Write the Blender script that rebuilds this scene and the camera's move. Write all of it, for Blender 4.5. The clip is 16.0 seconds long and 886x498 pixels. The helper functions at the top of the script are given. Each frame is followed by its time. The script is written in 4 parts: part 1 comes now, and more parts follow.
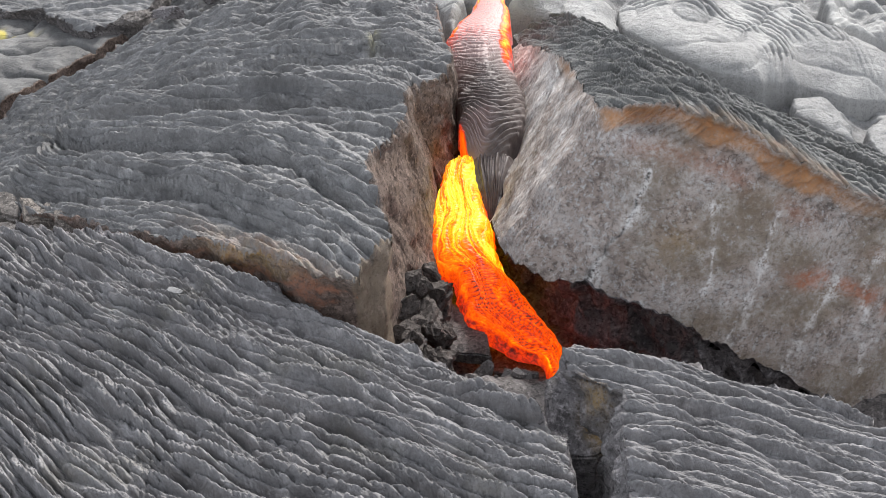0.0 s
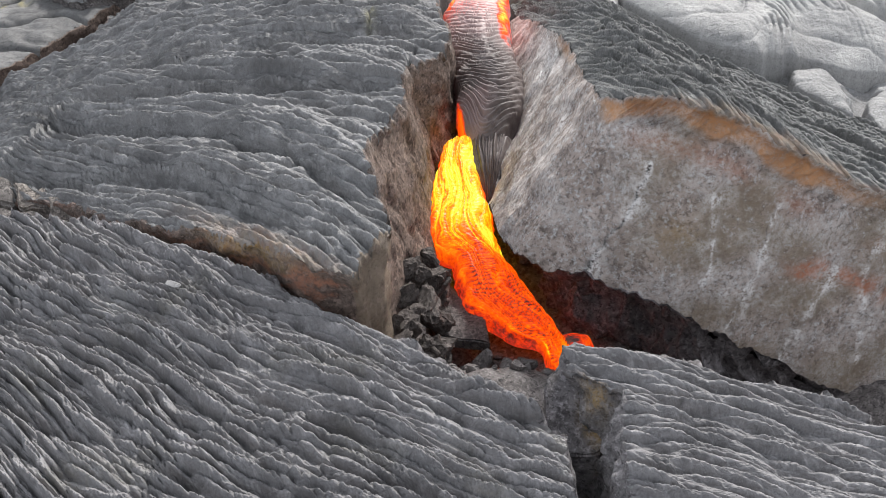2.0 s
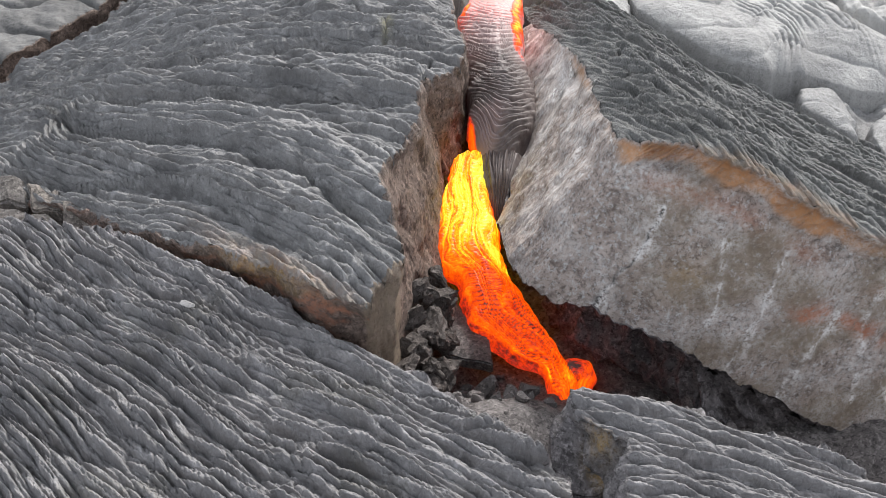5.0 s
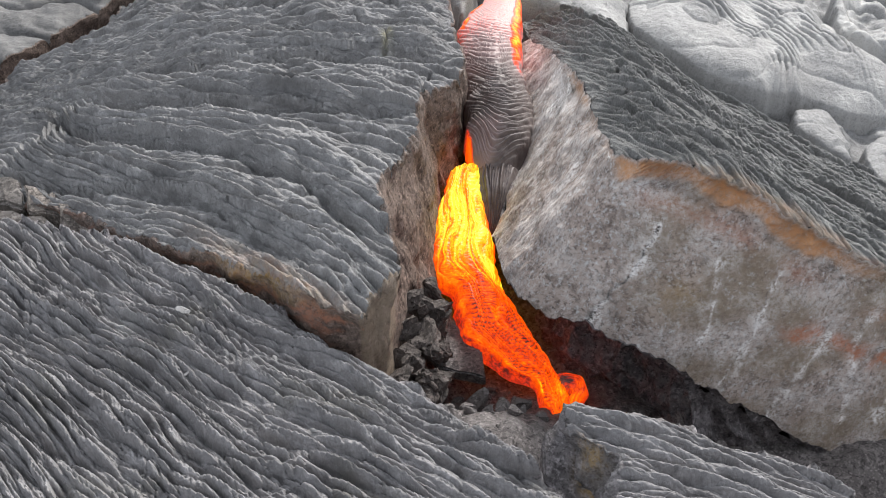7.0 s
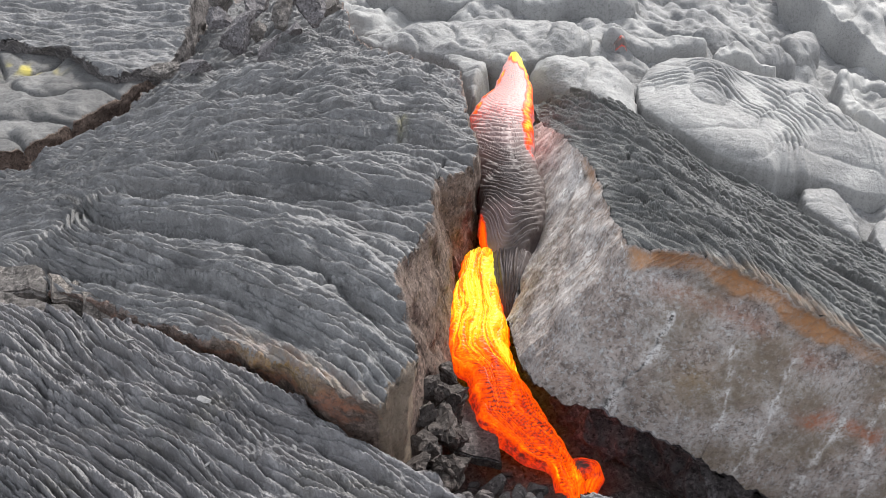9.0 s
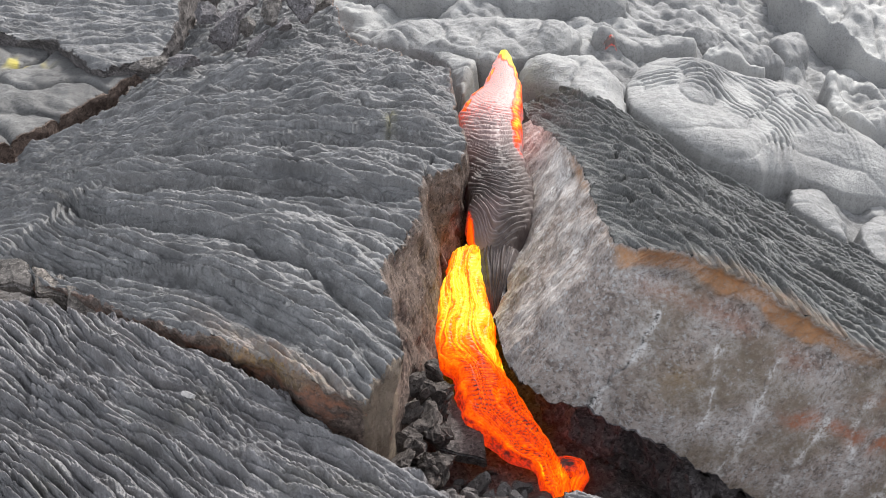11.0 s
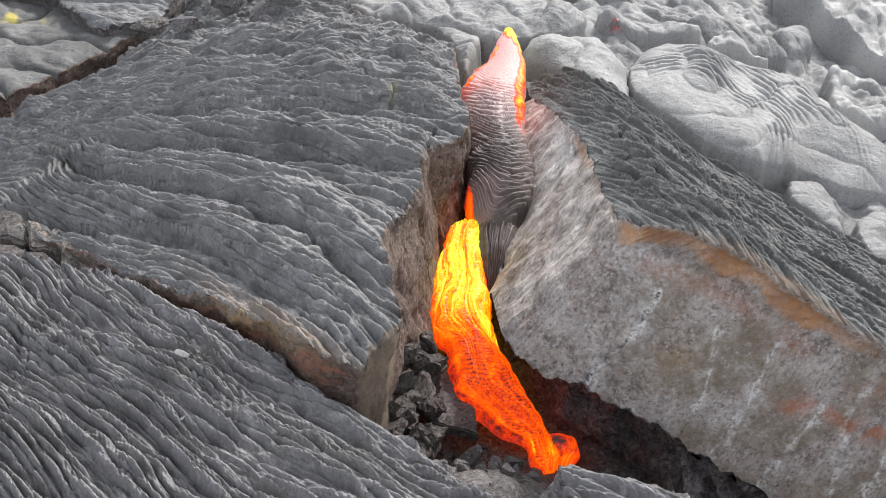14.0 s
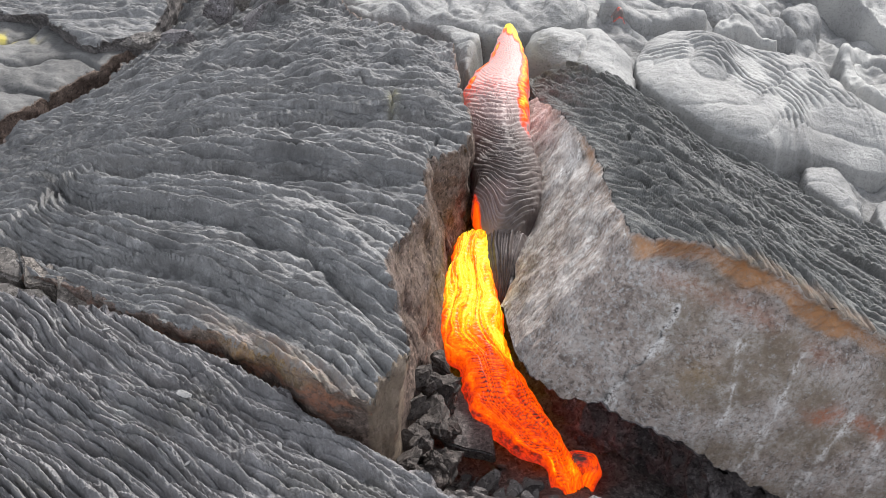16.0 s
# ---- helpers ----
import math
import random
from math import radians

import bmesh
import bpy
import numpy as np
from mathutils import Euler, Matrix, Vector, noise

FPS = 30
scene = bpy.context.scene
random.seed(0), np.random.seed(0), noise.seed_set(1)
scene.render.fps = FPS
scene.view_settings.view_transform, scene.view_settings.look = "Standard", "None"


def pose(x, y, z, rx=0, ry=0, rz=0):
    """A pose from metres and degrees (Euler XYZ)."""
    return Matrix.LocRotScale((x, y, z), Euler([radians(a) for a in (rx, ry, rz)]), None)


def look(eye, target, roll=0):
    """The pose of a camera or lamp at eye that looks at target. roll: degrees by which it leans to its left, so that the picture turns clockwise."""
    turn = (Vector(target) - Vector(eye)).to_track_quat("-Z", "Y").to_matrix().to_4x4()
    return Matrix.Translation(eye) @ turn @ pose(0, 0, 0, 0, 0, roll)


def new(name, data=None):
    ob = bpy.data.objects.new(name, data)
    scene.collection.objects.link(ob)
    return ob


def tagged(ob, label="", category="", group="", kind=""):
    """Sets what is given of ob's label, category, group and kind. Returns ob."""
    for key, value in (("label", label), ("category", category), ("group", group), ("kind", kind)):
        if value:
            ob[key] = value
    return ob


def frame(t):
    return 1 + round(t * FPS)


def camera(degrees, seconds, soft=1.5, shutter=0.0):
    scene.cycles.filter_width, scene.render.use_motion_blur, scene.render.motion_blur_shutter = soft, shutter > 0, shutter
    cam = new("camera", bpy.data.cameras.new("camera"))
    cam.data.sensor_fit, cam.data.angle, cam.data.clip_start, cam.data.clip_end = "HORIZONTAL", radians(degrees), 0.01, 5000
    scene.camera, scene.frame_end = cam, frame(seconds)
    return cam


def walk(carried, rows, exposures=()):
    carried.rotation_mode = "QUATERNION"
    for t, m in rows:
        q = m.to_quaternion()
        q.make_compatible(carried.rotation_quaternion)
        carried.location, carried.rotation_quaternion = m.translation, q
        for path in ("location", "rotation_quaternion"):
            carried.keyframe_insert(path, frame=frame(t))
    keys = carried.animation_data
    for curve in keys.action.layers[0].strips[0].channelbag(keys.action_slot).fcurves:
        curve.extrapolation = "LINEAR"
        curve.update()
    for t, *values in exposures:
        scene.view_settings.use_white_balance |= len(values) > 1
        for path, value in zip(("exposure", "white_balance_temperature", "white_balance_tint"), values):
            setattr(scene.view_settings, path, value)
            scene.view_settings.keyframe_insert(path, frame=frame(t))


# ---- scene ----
cam = camera(46.0, 16.0, soft=0.5)
PATH = [
    (0, look((0.079, -0.165, 1.746), (0.022, 1.843, 0.258), -5.11)),
    (0.5, look((0.055, -0.143, 1.740), (0.009, 1.827, 0.201), -3.84)),
    (1, look((0.052, -0.132, 1.784), (0.000, 1.834, 0.240), -4.95)),
    (1.5, look((0.058, -0.135, 1.789), (0.004, 1.834, 0.249), -5.22)),
    (2, look((0.073, -0.087, 1.827), (0.022, 1.845, 0.242), -5.07)),
    (2.5, look((0.097, -0.049, 1.879), (0.061, 1.823, 0.223), -4.66)),
    (3, look((0.074, -0.022, 1.923), (0.050, 1.819, 0.231), -3.51)),
    (3.5, look((0.029, -0.005, 1.951), (0.011, 1.844, 0.269), -2.31)),
    (4, look((0.018, 0.011, 1.988), (-0.008, 1.871, 0.317), -2.73)),
    (6.5, look((0.004, -0.002, 1.994), (-0.005, 1.879, 0.346), 0.08)),
    (7, look((-0.000, 0.000, 2.000), (0.000, 1.887, 0.360), 0.00)),
    (7.5, look((0.009, -0.000, 2.017), (0.005, 1.897, 0.389), -1.06)),
    (8, look((-0.005, 0.004, 2.057), (-0.014, 1.940, 0.475), -1.31)),
    (8.5, look((-0.024, 0.009, 2.081), (-0.036, 1.981, 0.544), -0.65)),
    (8.7, look((-0.023, 0.004, 2.082), (-0.042, 1.988, 0.561), -0.65)),
    (10.8, look((-0.008, -0.004, 2.083), (-0.012, 1.984, 0.567), 0.10)),
    (11, look((-0.011, 0.002, 2.076), (-0.008, 1.985, 0.554), 0.32)),
    (11.5, look((-0.017, 0.006, 2.071), (-0.002, 1.984, 0.543), 1.26)),
    (12, look((-0.018, -0.003, 2.071), (0.005, 1.970, 0.536), 1.41)),
    (12.5, look((-0.020, -0.007, 2.064), (0.009, 1.962, 0.524), 1.43)),
    (13, look((-0.017, -0.011, 2.083), (0.012, 1.957, 0.542), 0.81)),
    (13.5, look((-0.024, -0.020, 2.058), (0.011, 1.953, 0.523), 2.20)),
    (14, look((-0.048, -0.005, 2.024), (-0.013, 1.958, 0.476), 3.38)),
    (14.5, look((-0.003, 0.055, 2.007), (0.010, 2.008, 0.447), 0.93)),
    (15, look((-0.016, 0.120, 2.014), (-0.004, 2.059, 0.436), 5.21)),
    (15.5, look((-0.051, 0.136, 2.031), (-0.040, 2.072, 0.449), 5.46)),
    (16, look((-0.036, 0.143, 2.035), (-0.028, 2.080, 0.455), 0.26)),
]
walk(cam, PATH)


# ---- sky and sun: bright overcast ----
EXPOSURE = 0.0
world = bpy.data.worlds.new("overcast_sky")
scene.world = world
world.use_nodes = True
wn = world.node_tree.nodes
sky = wn.new("ShaderNodeTexSky")
sky.sky_type = "NISHITA"
sky.sun_disc = False
sky.sun_elevation = radians(43)
sky.sun_rotation = radians(30)
sky.air_density, sky.dust_density = 1.0, 6.0
haze = wn.new("ShaderNodeMix")
haze.data_type = "RGBA"
haze.inputs["Factor"].default_value = 0.75
haze.inputs["B"].default_value = (7.0, 7.4, 8.0, 1)
world.node_tree.links.new(sky.outputs[0], haze.inputs["A"])
world.node_tree.links.new(haze.outputs["Result"], wn["Background"].inputs["Color"])
wn["Background"].inputs["Strength"].default_value = 0.15
sun = bpy.data.lights.new("sun", "SUN")
sun.energy, sun.angle, sun.color = 4.5, radians(11), (1.0, 0.985, 0.96)
sun_ob = new("sun", sun)
sun_ob.matrix_world = look((2.6, 4.6, 4.9), (0, 0, 0))
scene.view_settings.exposure = EXPOSURE


# ---- noise on arrays ----
def lattice(ix, iy, seed):
    h = (ix * 374761393 + iy * 668265263 + seed * 2147483647) & 0xFFFFFFFF
    h = ((h ^ (h >> 13)) * 1274126177) & 0xFFFFFFFF
    return ((h ^ (h >> 16)) & 0xFFFF) / 65535.0 * 2 * np.pi


def pn(x, y, seed=0):
    """Gradient noise in the plane, about -1 to 1."""
    x, y = np.asarray(x, float), np.asarray(y, float)
    x0, y0 = np.floor(x), np.floor(y)
    fx, fy = x - x0, y - y0
    ix, iy = x0.astype(np.int64), y0.astype(np.int64)
    u, v = fx * fx * fx * (fx * (fx * 6 - 15) + 10), fy * fy * fy * (fy * (fy * 6 - 15) + 10)
    total = 0
    for dx in (0, 1):
        for dy in (0, 1):
            a = lattice(ix + dx, iy + dy, seed)
            g = np.cos(a) * (fx - dx) + np.sin(a) * (fy - dy)
            total = total + g * (u if dx else 1 - u) * (v if dy else 1 - v)
    return total * 1.5


def fbm(x, y, seed=0, octaves=4, gain=0.5):
    total, amp = 0, 1.0
    for k in range(octaves):
        total = total + amp * pn(x * 2**k, y * 2**k, seed + 17 * k)
        amp *= gain
    return total


def step01(a, b, x):
    t = np.clip((x - a) / (b - a), 0, 1)
    return t * t * (3 - 2 * t)


def crease(x, y, seed, gap=0.10):
    """Rounded strands with narrow deep creases between them, 0 to about 1."""
    n = np.abs(pn(x, y, seed))
    return 0.35 * np.minimum(n * 2, 1.2) + 0.65 * (1 - np.exp(-n / gap))


def cords(u, w, width, seed, wander, pace=1.0):
    """Round cords side by side along u: height 0 to 1, place across a cord -1 to 1, and the cord's number."""
    phase = w / width + wander * pn(u * 2.3 * pace, w * 3.5 * pace, seed) + 0.18 * wander * pn(u * 8 * pace, w * 11 * pace, seed + 1)
    number = np.floor(phase)
    t = 2 * (phase - number) - 1
    return np.sqrt(np.clip(1 - t * t, 0, 1)), t, number


def ridge(x, y, seed):
    """Round-backed strands that merge and end, with sharp creases between them, 0 to 1."""
    return np.minimum(1, 2.1 * np.abs(pn(x, y, seed))) ** 0.6


def ropes(u, v, seed, big=0.03, mid=0.012, width=0.026, chips=0.2, braid=0.3, sway=0.035):
    """Ropy pahoehoe about its mean level: folds made of bundles of round cords, each twisted of short strands, some split or broken."""
    w = v + sway * pn(u * 1.3, v * 2.2, seed + 1) + 0.007 * pn(u * 4, v * 9, seed + 2)
    fold = cords(u, w, 0.20, seed + 20, 0.8, 0.35)[0]
    bundle = cords(u, w, 0.075, seed + 22, 1.0, 0.55)[0]
    cord, t, number = cords(u, w, width, seed + 24, 2.2, 0.8)
    tall = 0.40 + 0.80 * step01(-0.5, 0.5, pn(u * 3.2, number * 5.7, seed + 8))
    strand = ridge(u * 2.6, w * 0.55 / width, seed + 25)
    thin = ridge(u * 7 + w * 4, w * 1.15 / width, seed + 28)
    twist = (u + 0.7 * width * t) / (1.0 * width) + 7.3 * np.sin(number * 12.99) + 1.6 * pn(u * 7, w * 15, seed + 29)
    knots = np.abs(np.sin(np.pi * twist)) ** 0.4 * cord
    broken = step01(0.05, 0.5, pn(u * 3, w * 5, seed + 10))
    chip = ridge(u * 22 + w * 12, w * 46, seed + 27)
    h = big * (fold + 0.7 * bundle - 1.33) + mid * (tall * (1.0 * cord + braid * knots) + 0.8 * strand + 0.6 * thin + chips * (0.4 + 2 * broken) * chip - 1.45 - 0.5 * braid - 0.6 * chips)
    return h + 0.0006 * pn(u * 90, w * 90, seed + 7)


# ---- mesh helpers ----
def mesh_object(name, verts, faces, material, parent=None, label="", attributes=None, smooth=True):
    me = bpy.data.meshes.new(name)
    me.from_pydata(np.asarray(verts, float).tolist(), [], np.asarray(faces).tolist() if isinstance(faces, np.ndarray) else faces)
    for key, values in (attributes or {}).items():
        me.attributes.new(key, "FLOAT", "POINT").data.foreach_set("value", np.asarray(values, np.float32))
    me.materials.append(material)
    if smooth:
        me.polygons.foreach_set("use_smooth", np.ones(len(me.polygons), bool))
    me.update()
    ob = new(name, me)
    if parent:
        ob.parent = parent
    return tagged(ob, label)


def thing(name, label, category, at=(0, 0, 0), group="", kind=""):
    ob = new(name)
    ob.location = at
    return tagged(ob, label, category, group, kind)


def resample(points, gap):
    """Rows of numbers along a polyline, evenly spaced in plan."""
    p = np.asarray(points, float)
    d = np.r_[0, np.cumsum(np.hypot(*np.diff(p[:, :2], axis=0).T))]
    s = np.linspace(0, d[-1], max(2, int(d[-1] / gap)))
    return np.stack([np.interp(s, d, p[:, k]) for k in range(p.shape[1])], 1)


def jag(line, amount, seed):
    """Breaks a resampled outline up along its normal, as fractures do."""
    t = np.gradient(line[:, :2], axis=0)
    n = np.stack([t[:, 1], -t[:, 0]], 1) / (np.linalg.norm(t, axis=1, keepdims=True) + 1e-9)
    s = np.r_[0, np.cumsum(np.hypot(*np.diff(line[:, :2], axis=0).T))]
    off = amount * (fbm(s * 9, s * 0 + 0.37, seed, 4, 0.6) + 0.5 * np.round(2 * pn(s * 22, s * 0 + 5.1, seed + 5)) / 2)
    out = line.copy()
    out[:, :2] += n * off[:, None]
    return out


def inside(x, y, poly):
    hit = np.zeros(x.shape, bool)
    a, b = poly, np.roll(poly, -1, 0)
    for (x0, y0), (x1, y1) in zip(a, b):
        if y0 == y1:
            continue
        crosses = (y0 > y) != (y1 > y)
        hit ^= crosses & (x < (x1 - x0) * (y - y0) / (y1 - y0) + x0)
    return hit


def away(x, y, poly):
    """Distance to a closed outline."""
    best = np.full(x.shape, 9.0)
    for (x0, y0), (x1, y1) in zip(poly, np.roll(poly, -1, 0)):
        dx, dy = x1 - x0, y1 - y0
        k = np.clip(((x - x0) * dx + (y - y0) * dy) / (dx * dx + dy * dy + 1e-12), 0, 1)
        best = np.minimum(best, np.hypot(x - x0 - k * dx, y - y0 - k * dy))
    return best


def sheet(name, poly, height, step, material, parent, label="", attributes=None, soften=0.012, flow=None, grain=1.0):
    """The upper skin of a slab: a fine relief over its outline, its grid finer across the strands than along them."""
    lo, hi = poly.min(0) - step, poly.max(0) + step
    xs, ys = np.arange(lo[0], hi[0] + step, step * grain), np.arange(lo[1], hi[1] + step, step)
    gx, gy = np.meshgrid(xs, ys)
    keep = inside(gx, gy, poly)
    coarse = poly[:: max(1, len(poly) // 160)]
    cell = keep[:-1, :-1] & keep[1:, :-1] & keep[:-1, 1:] & keep[1:, 1:]
    used = np.zeros(keep.shape, bool)
    for a in (slice(None, -1), slice(1, None)):
        for b in (slice(None, -1), slice(1, None)):
            used[a, b] |= cell
    index = np.full(keep.shape, -1)
    index[used] = np.arange(used.sum())
    x, y = gx[used], gy[used]
    d = away(x, y, coarse)
    z = height(x, y) - soften * np.exp(-d / 0.008)
    r, c = np.nonzero(cell)
    faces = np.stack([index[r, c], index[r, c + 1], index[r + 1, c + 1], index[r + 1, c]], 1)
    made = {k: f(x, y) for k, f in (attributes or {}).items()}
    made["fu"], made["fv"] = flow(x, y) if flow else (x, y)
    return mesh_object(name, np.stack([x, y, z], 1), faces, material, parent, label, made)


def loft(name, top, bottom, rows, material, parent, label="", rough=0.012, grain=7.0, seed=0, attributes=None, closed=False, lip=None, ridged=None):
    """A broken face between two lines of equal length, uneven along its normal."""
    n = len(top)
    k = np.linspace(0, 1, rows)[:, None, None]
    grid = top[None] * (1 - k) + bottom[None] * k
    h = k[..., 0] * np.linalg.norm(bottom - top, axis=1)[None]
    smooth = top.copy()
    for _ in range(60):
        inner = (np.roll(smooth, 1, 0) + 2 * smooth + np.roll(smooth, -1, 0)) / 4
        if not closed:
            inner[0], inner[-1] = smooth[0], smooth[-1]
        smooth = inner
    s = np.r_[0, np.cumsum(np.linalg.norm(np.diff(smooth, axis=0), axis=1))][None] + 0 * grid[..., 0]
    plain = smooth[None] * (1 - k) + bottom[None] * k
    nor = np.cross(np.gradient(plain, axis=1), np.gradient(plain, axis=0))
    nor /= np.linalg.norm(nor, axis=2, keepdims=True) + 1e-9
    grid = grid - (top - smooth)[None] * (1 - k) * (1 - np.exp(-h / 0.045))[..., None]
    bump = fbm(s * grain, h * grain, seed, 4, 0.5) + 0.6 * np.abs(pn(s * grain * 0.6, h * grain * 0.6, seed + 9))
    fade = np.minimum(1, h / 0.02)
    if ridged:
        zone = step01(ridged[0] - 0.01, ridged[0] + 0.02, h) * step01(ridged[1] + 0.03, ridged[1], h) * step01(0.46, 0.52, grid[..., 0])
        bump = bump + ridged[2] / rough * zone * crease((s + h * 0.9) * 42, h * 8, seed + 3)
    grid = grid + nor * (rough * bump * fade)[..., None]
    if lip is not None:
        grid = np.concatenate([lip[None], grid])
        s, h = np.concatenate([s[:1], s]), np.concatenate([h[:1], h])
        rows += 1
    i = np.arange(rows * n).reshape(rows, n)
    m = n if closed else n - 1
    j = (np.arange(m) + 1) % n
    faces = np.stack([i[:-1, :m], i[:-1][:, j], i[1:][:, j], i[1:, :m]], -1).reshape(-1, 4)
    v = grid.reshape(-1, 3)
    made = {key: f(s.ravel(), h.ravel(), v) for key, f in (attributes or {}).items()}
    return mesh_object(name, v, faces, material, parent, label, made)


def skirt(name, line, height, material, parent, label="", **more):
    """The broken side of a slab, all round: columns of line are x, y, depth, lean and, if given, a shift of its foot along x and y."""
    xy = line[:, :2]
    calm = xy
    for _ in range(8):
        calm = (np.roll(calm, 1, 0) + 2 * calm + np.roll(calm, -1, 0)) / 4
    t = np.roll(calm, -2, 0) - np.roll(calm, 2, 0)
    n = np.stack([t[:, 1], -t[:, 0]], 1) / (np.linalg.norm(t, axis=1, keepdims=True) + 1e-9)
    z = height(xy[:, 0], xy[:, 1]) - 0.006
    top = np.column_stack([xy, z])
    flat = z
    for _ in range(25):
        flat = (np.roll(flat, 1) + 2 * flat + np.roll(flat, -1)) / 4
    shift = line[:, 4:6] if line.shape[1] > 4 else 0
    under = np.column_stack([calm + n * line[:, 3:4] + shift, flat - line[:, 2]])
    inner = xy - n * 0.014
    lip = np.column_stack([inner, height(inner[:, 0], inner[:, 1]) - 0.008])
    return loft(name, top, under, 60, material, parent, label, closed=True, lip=lip, **more)


# ---- materials ----
def material(name):
    m = bpy.data.materials.new(name)
    m.use_nodes = True
    nt = m.node_tree
    return m, nt, nt.nodes["Principled BSDF"]


def node(nt, kind, inputs=None, **settings):
    n = nt.nodes.new("ShaderNode" + kind)
    for key, value in settings.items():
        setattr(n, key, value)
    for key, value in (inputs or {}).items():
        if isinstance(value, bpy.types.NodeSocket):
            nt.links.new(value, n.inputs[key])
        else:
            n.inputs[key].default_value = value
    return n


def tex(nt, scale, detail=4.0, rough=0.55, stretch=(1, 1, 1), distortion=0.0):
    co = node(nt, "TexCoord")
    mp = node(nt, "Mapping", {"Vector": co.outputs["Object"], "Scale": stretch})
    return node(nt, "TexNoise", {"Vector": mp.outputs[0], "Scale": scale, "Detail": detail, "Roughness": rough, "Distortion": distortion}).outputs["Fac"]


def ramp(nt, fac, stops):
    r = node(nt, "ValToRGB", {"Fac": fac})
    e = r.color_ramp.elements
    e[1].position, e[1].color = stops[-1][0], (*stops[-1][1], 1)
    e[0].position, e[0].color = stops[0][0], (*stops[0][1], 1)
    for p, c in stops[1:-1]:
        e.new(p).color = (*c, 1)
    return r.outputs["Color"]


def grey(nt, fac, a, b):
    return node(nt, "MapRange", {"Value": fac, "From Min": a, "From Max": b}).outputs[0]


def mixed(nt, fac, a, b, mode="MIX"):
    return node(nt, "Mix", {"Factor": fac, "A": a, "B": b}, data_type="RGBA", blend_type=mode).outputs["Result"]


def attr(nt, name):
    return node(nt, "Attribute", attribute_name=name).outputs["Fac"]


def mathn(nt, op, a, b):
    return node(nt, "Math", {0: a, 1: b}, operation=op).outputs[0]


def rough_bump(nt, bsdf, parts):
    last = None
    for fac, strength, distance in parts:
        ins = {"Height": fac, "Strength": strength, "Distance": distance}
        if last:
            ins["Normal"] = last
        last = node(nt, "Bump", ins).outputs[0]
    nt.links.new(last, bsdf.inputs["Normal"])


def cord(nt, along, across, skew, detail):
    """Fine creased strands that follow the ropes."""
    fu, fv = attr(nt, "fu"), attr(nt, "fv")
    x = mathn(nt, "MULTIPLY", mathn(nt, "ADD", fu, fv) if skew else fu, along)
    y = mathn(nt, "MULTIPLY", mathn(nt, "SUBTRACT", fv, mathn(nt, "MULTIPLY", fu, skew)), across)
    co = node(nt, "CombineXYZ", {0: x, 1: y})
    n = node(nt, "TexNoise", {"Vector": co.outputs[0], "Scale": 1.0, "Detail": detail, "Roughness": 0.6, "Distortion": 0.6}).outputs["Fac"]
    d = node(nt, "Math", {0: mathn(nt, "SUBTRACT", n, 0.5)}, operation="ABSOLUTE").outputs[0]
    return node(nt, "Math", {0: mathn(nt, "MULTIPLY", d, 4.0), 1: 0.6}, operation="POWER", use_clamp=True).outputs[0]


def flow_noise(nt, along, across, detail):
    """Streaks of tone along the ropes."""
    co = node(nt, "CombineXYZ", {0: mathn(nt, "MULTIPLY", attr(nt, "fu"), along), 1: mathn(nt, "MULTIPLY", attr(nt, "fv"), across)})
    return node(nt, "TexNoise", {"Vector": co.outputs[0], "Scale": 1.0, "Detail": detail, "Roughness": 0.65, "Distortion": 0.5}).outputs["Fac"]


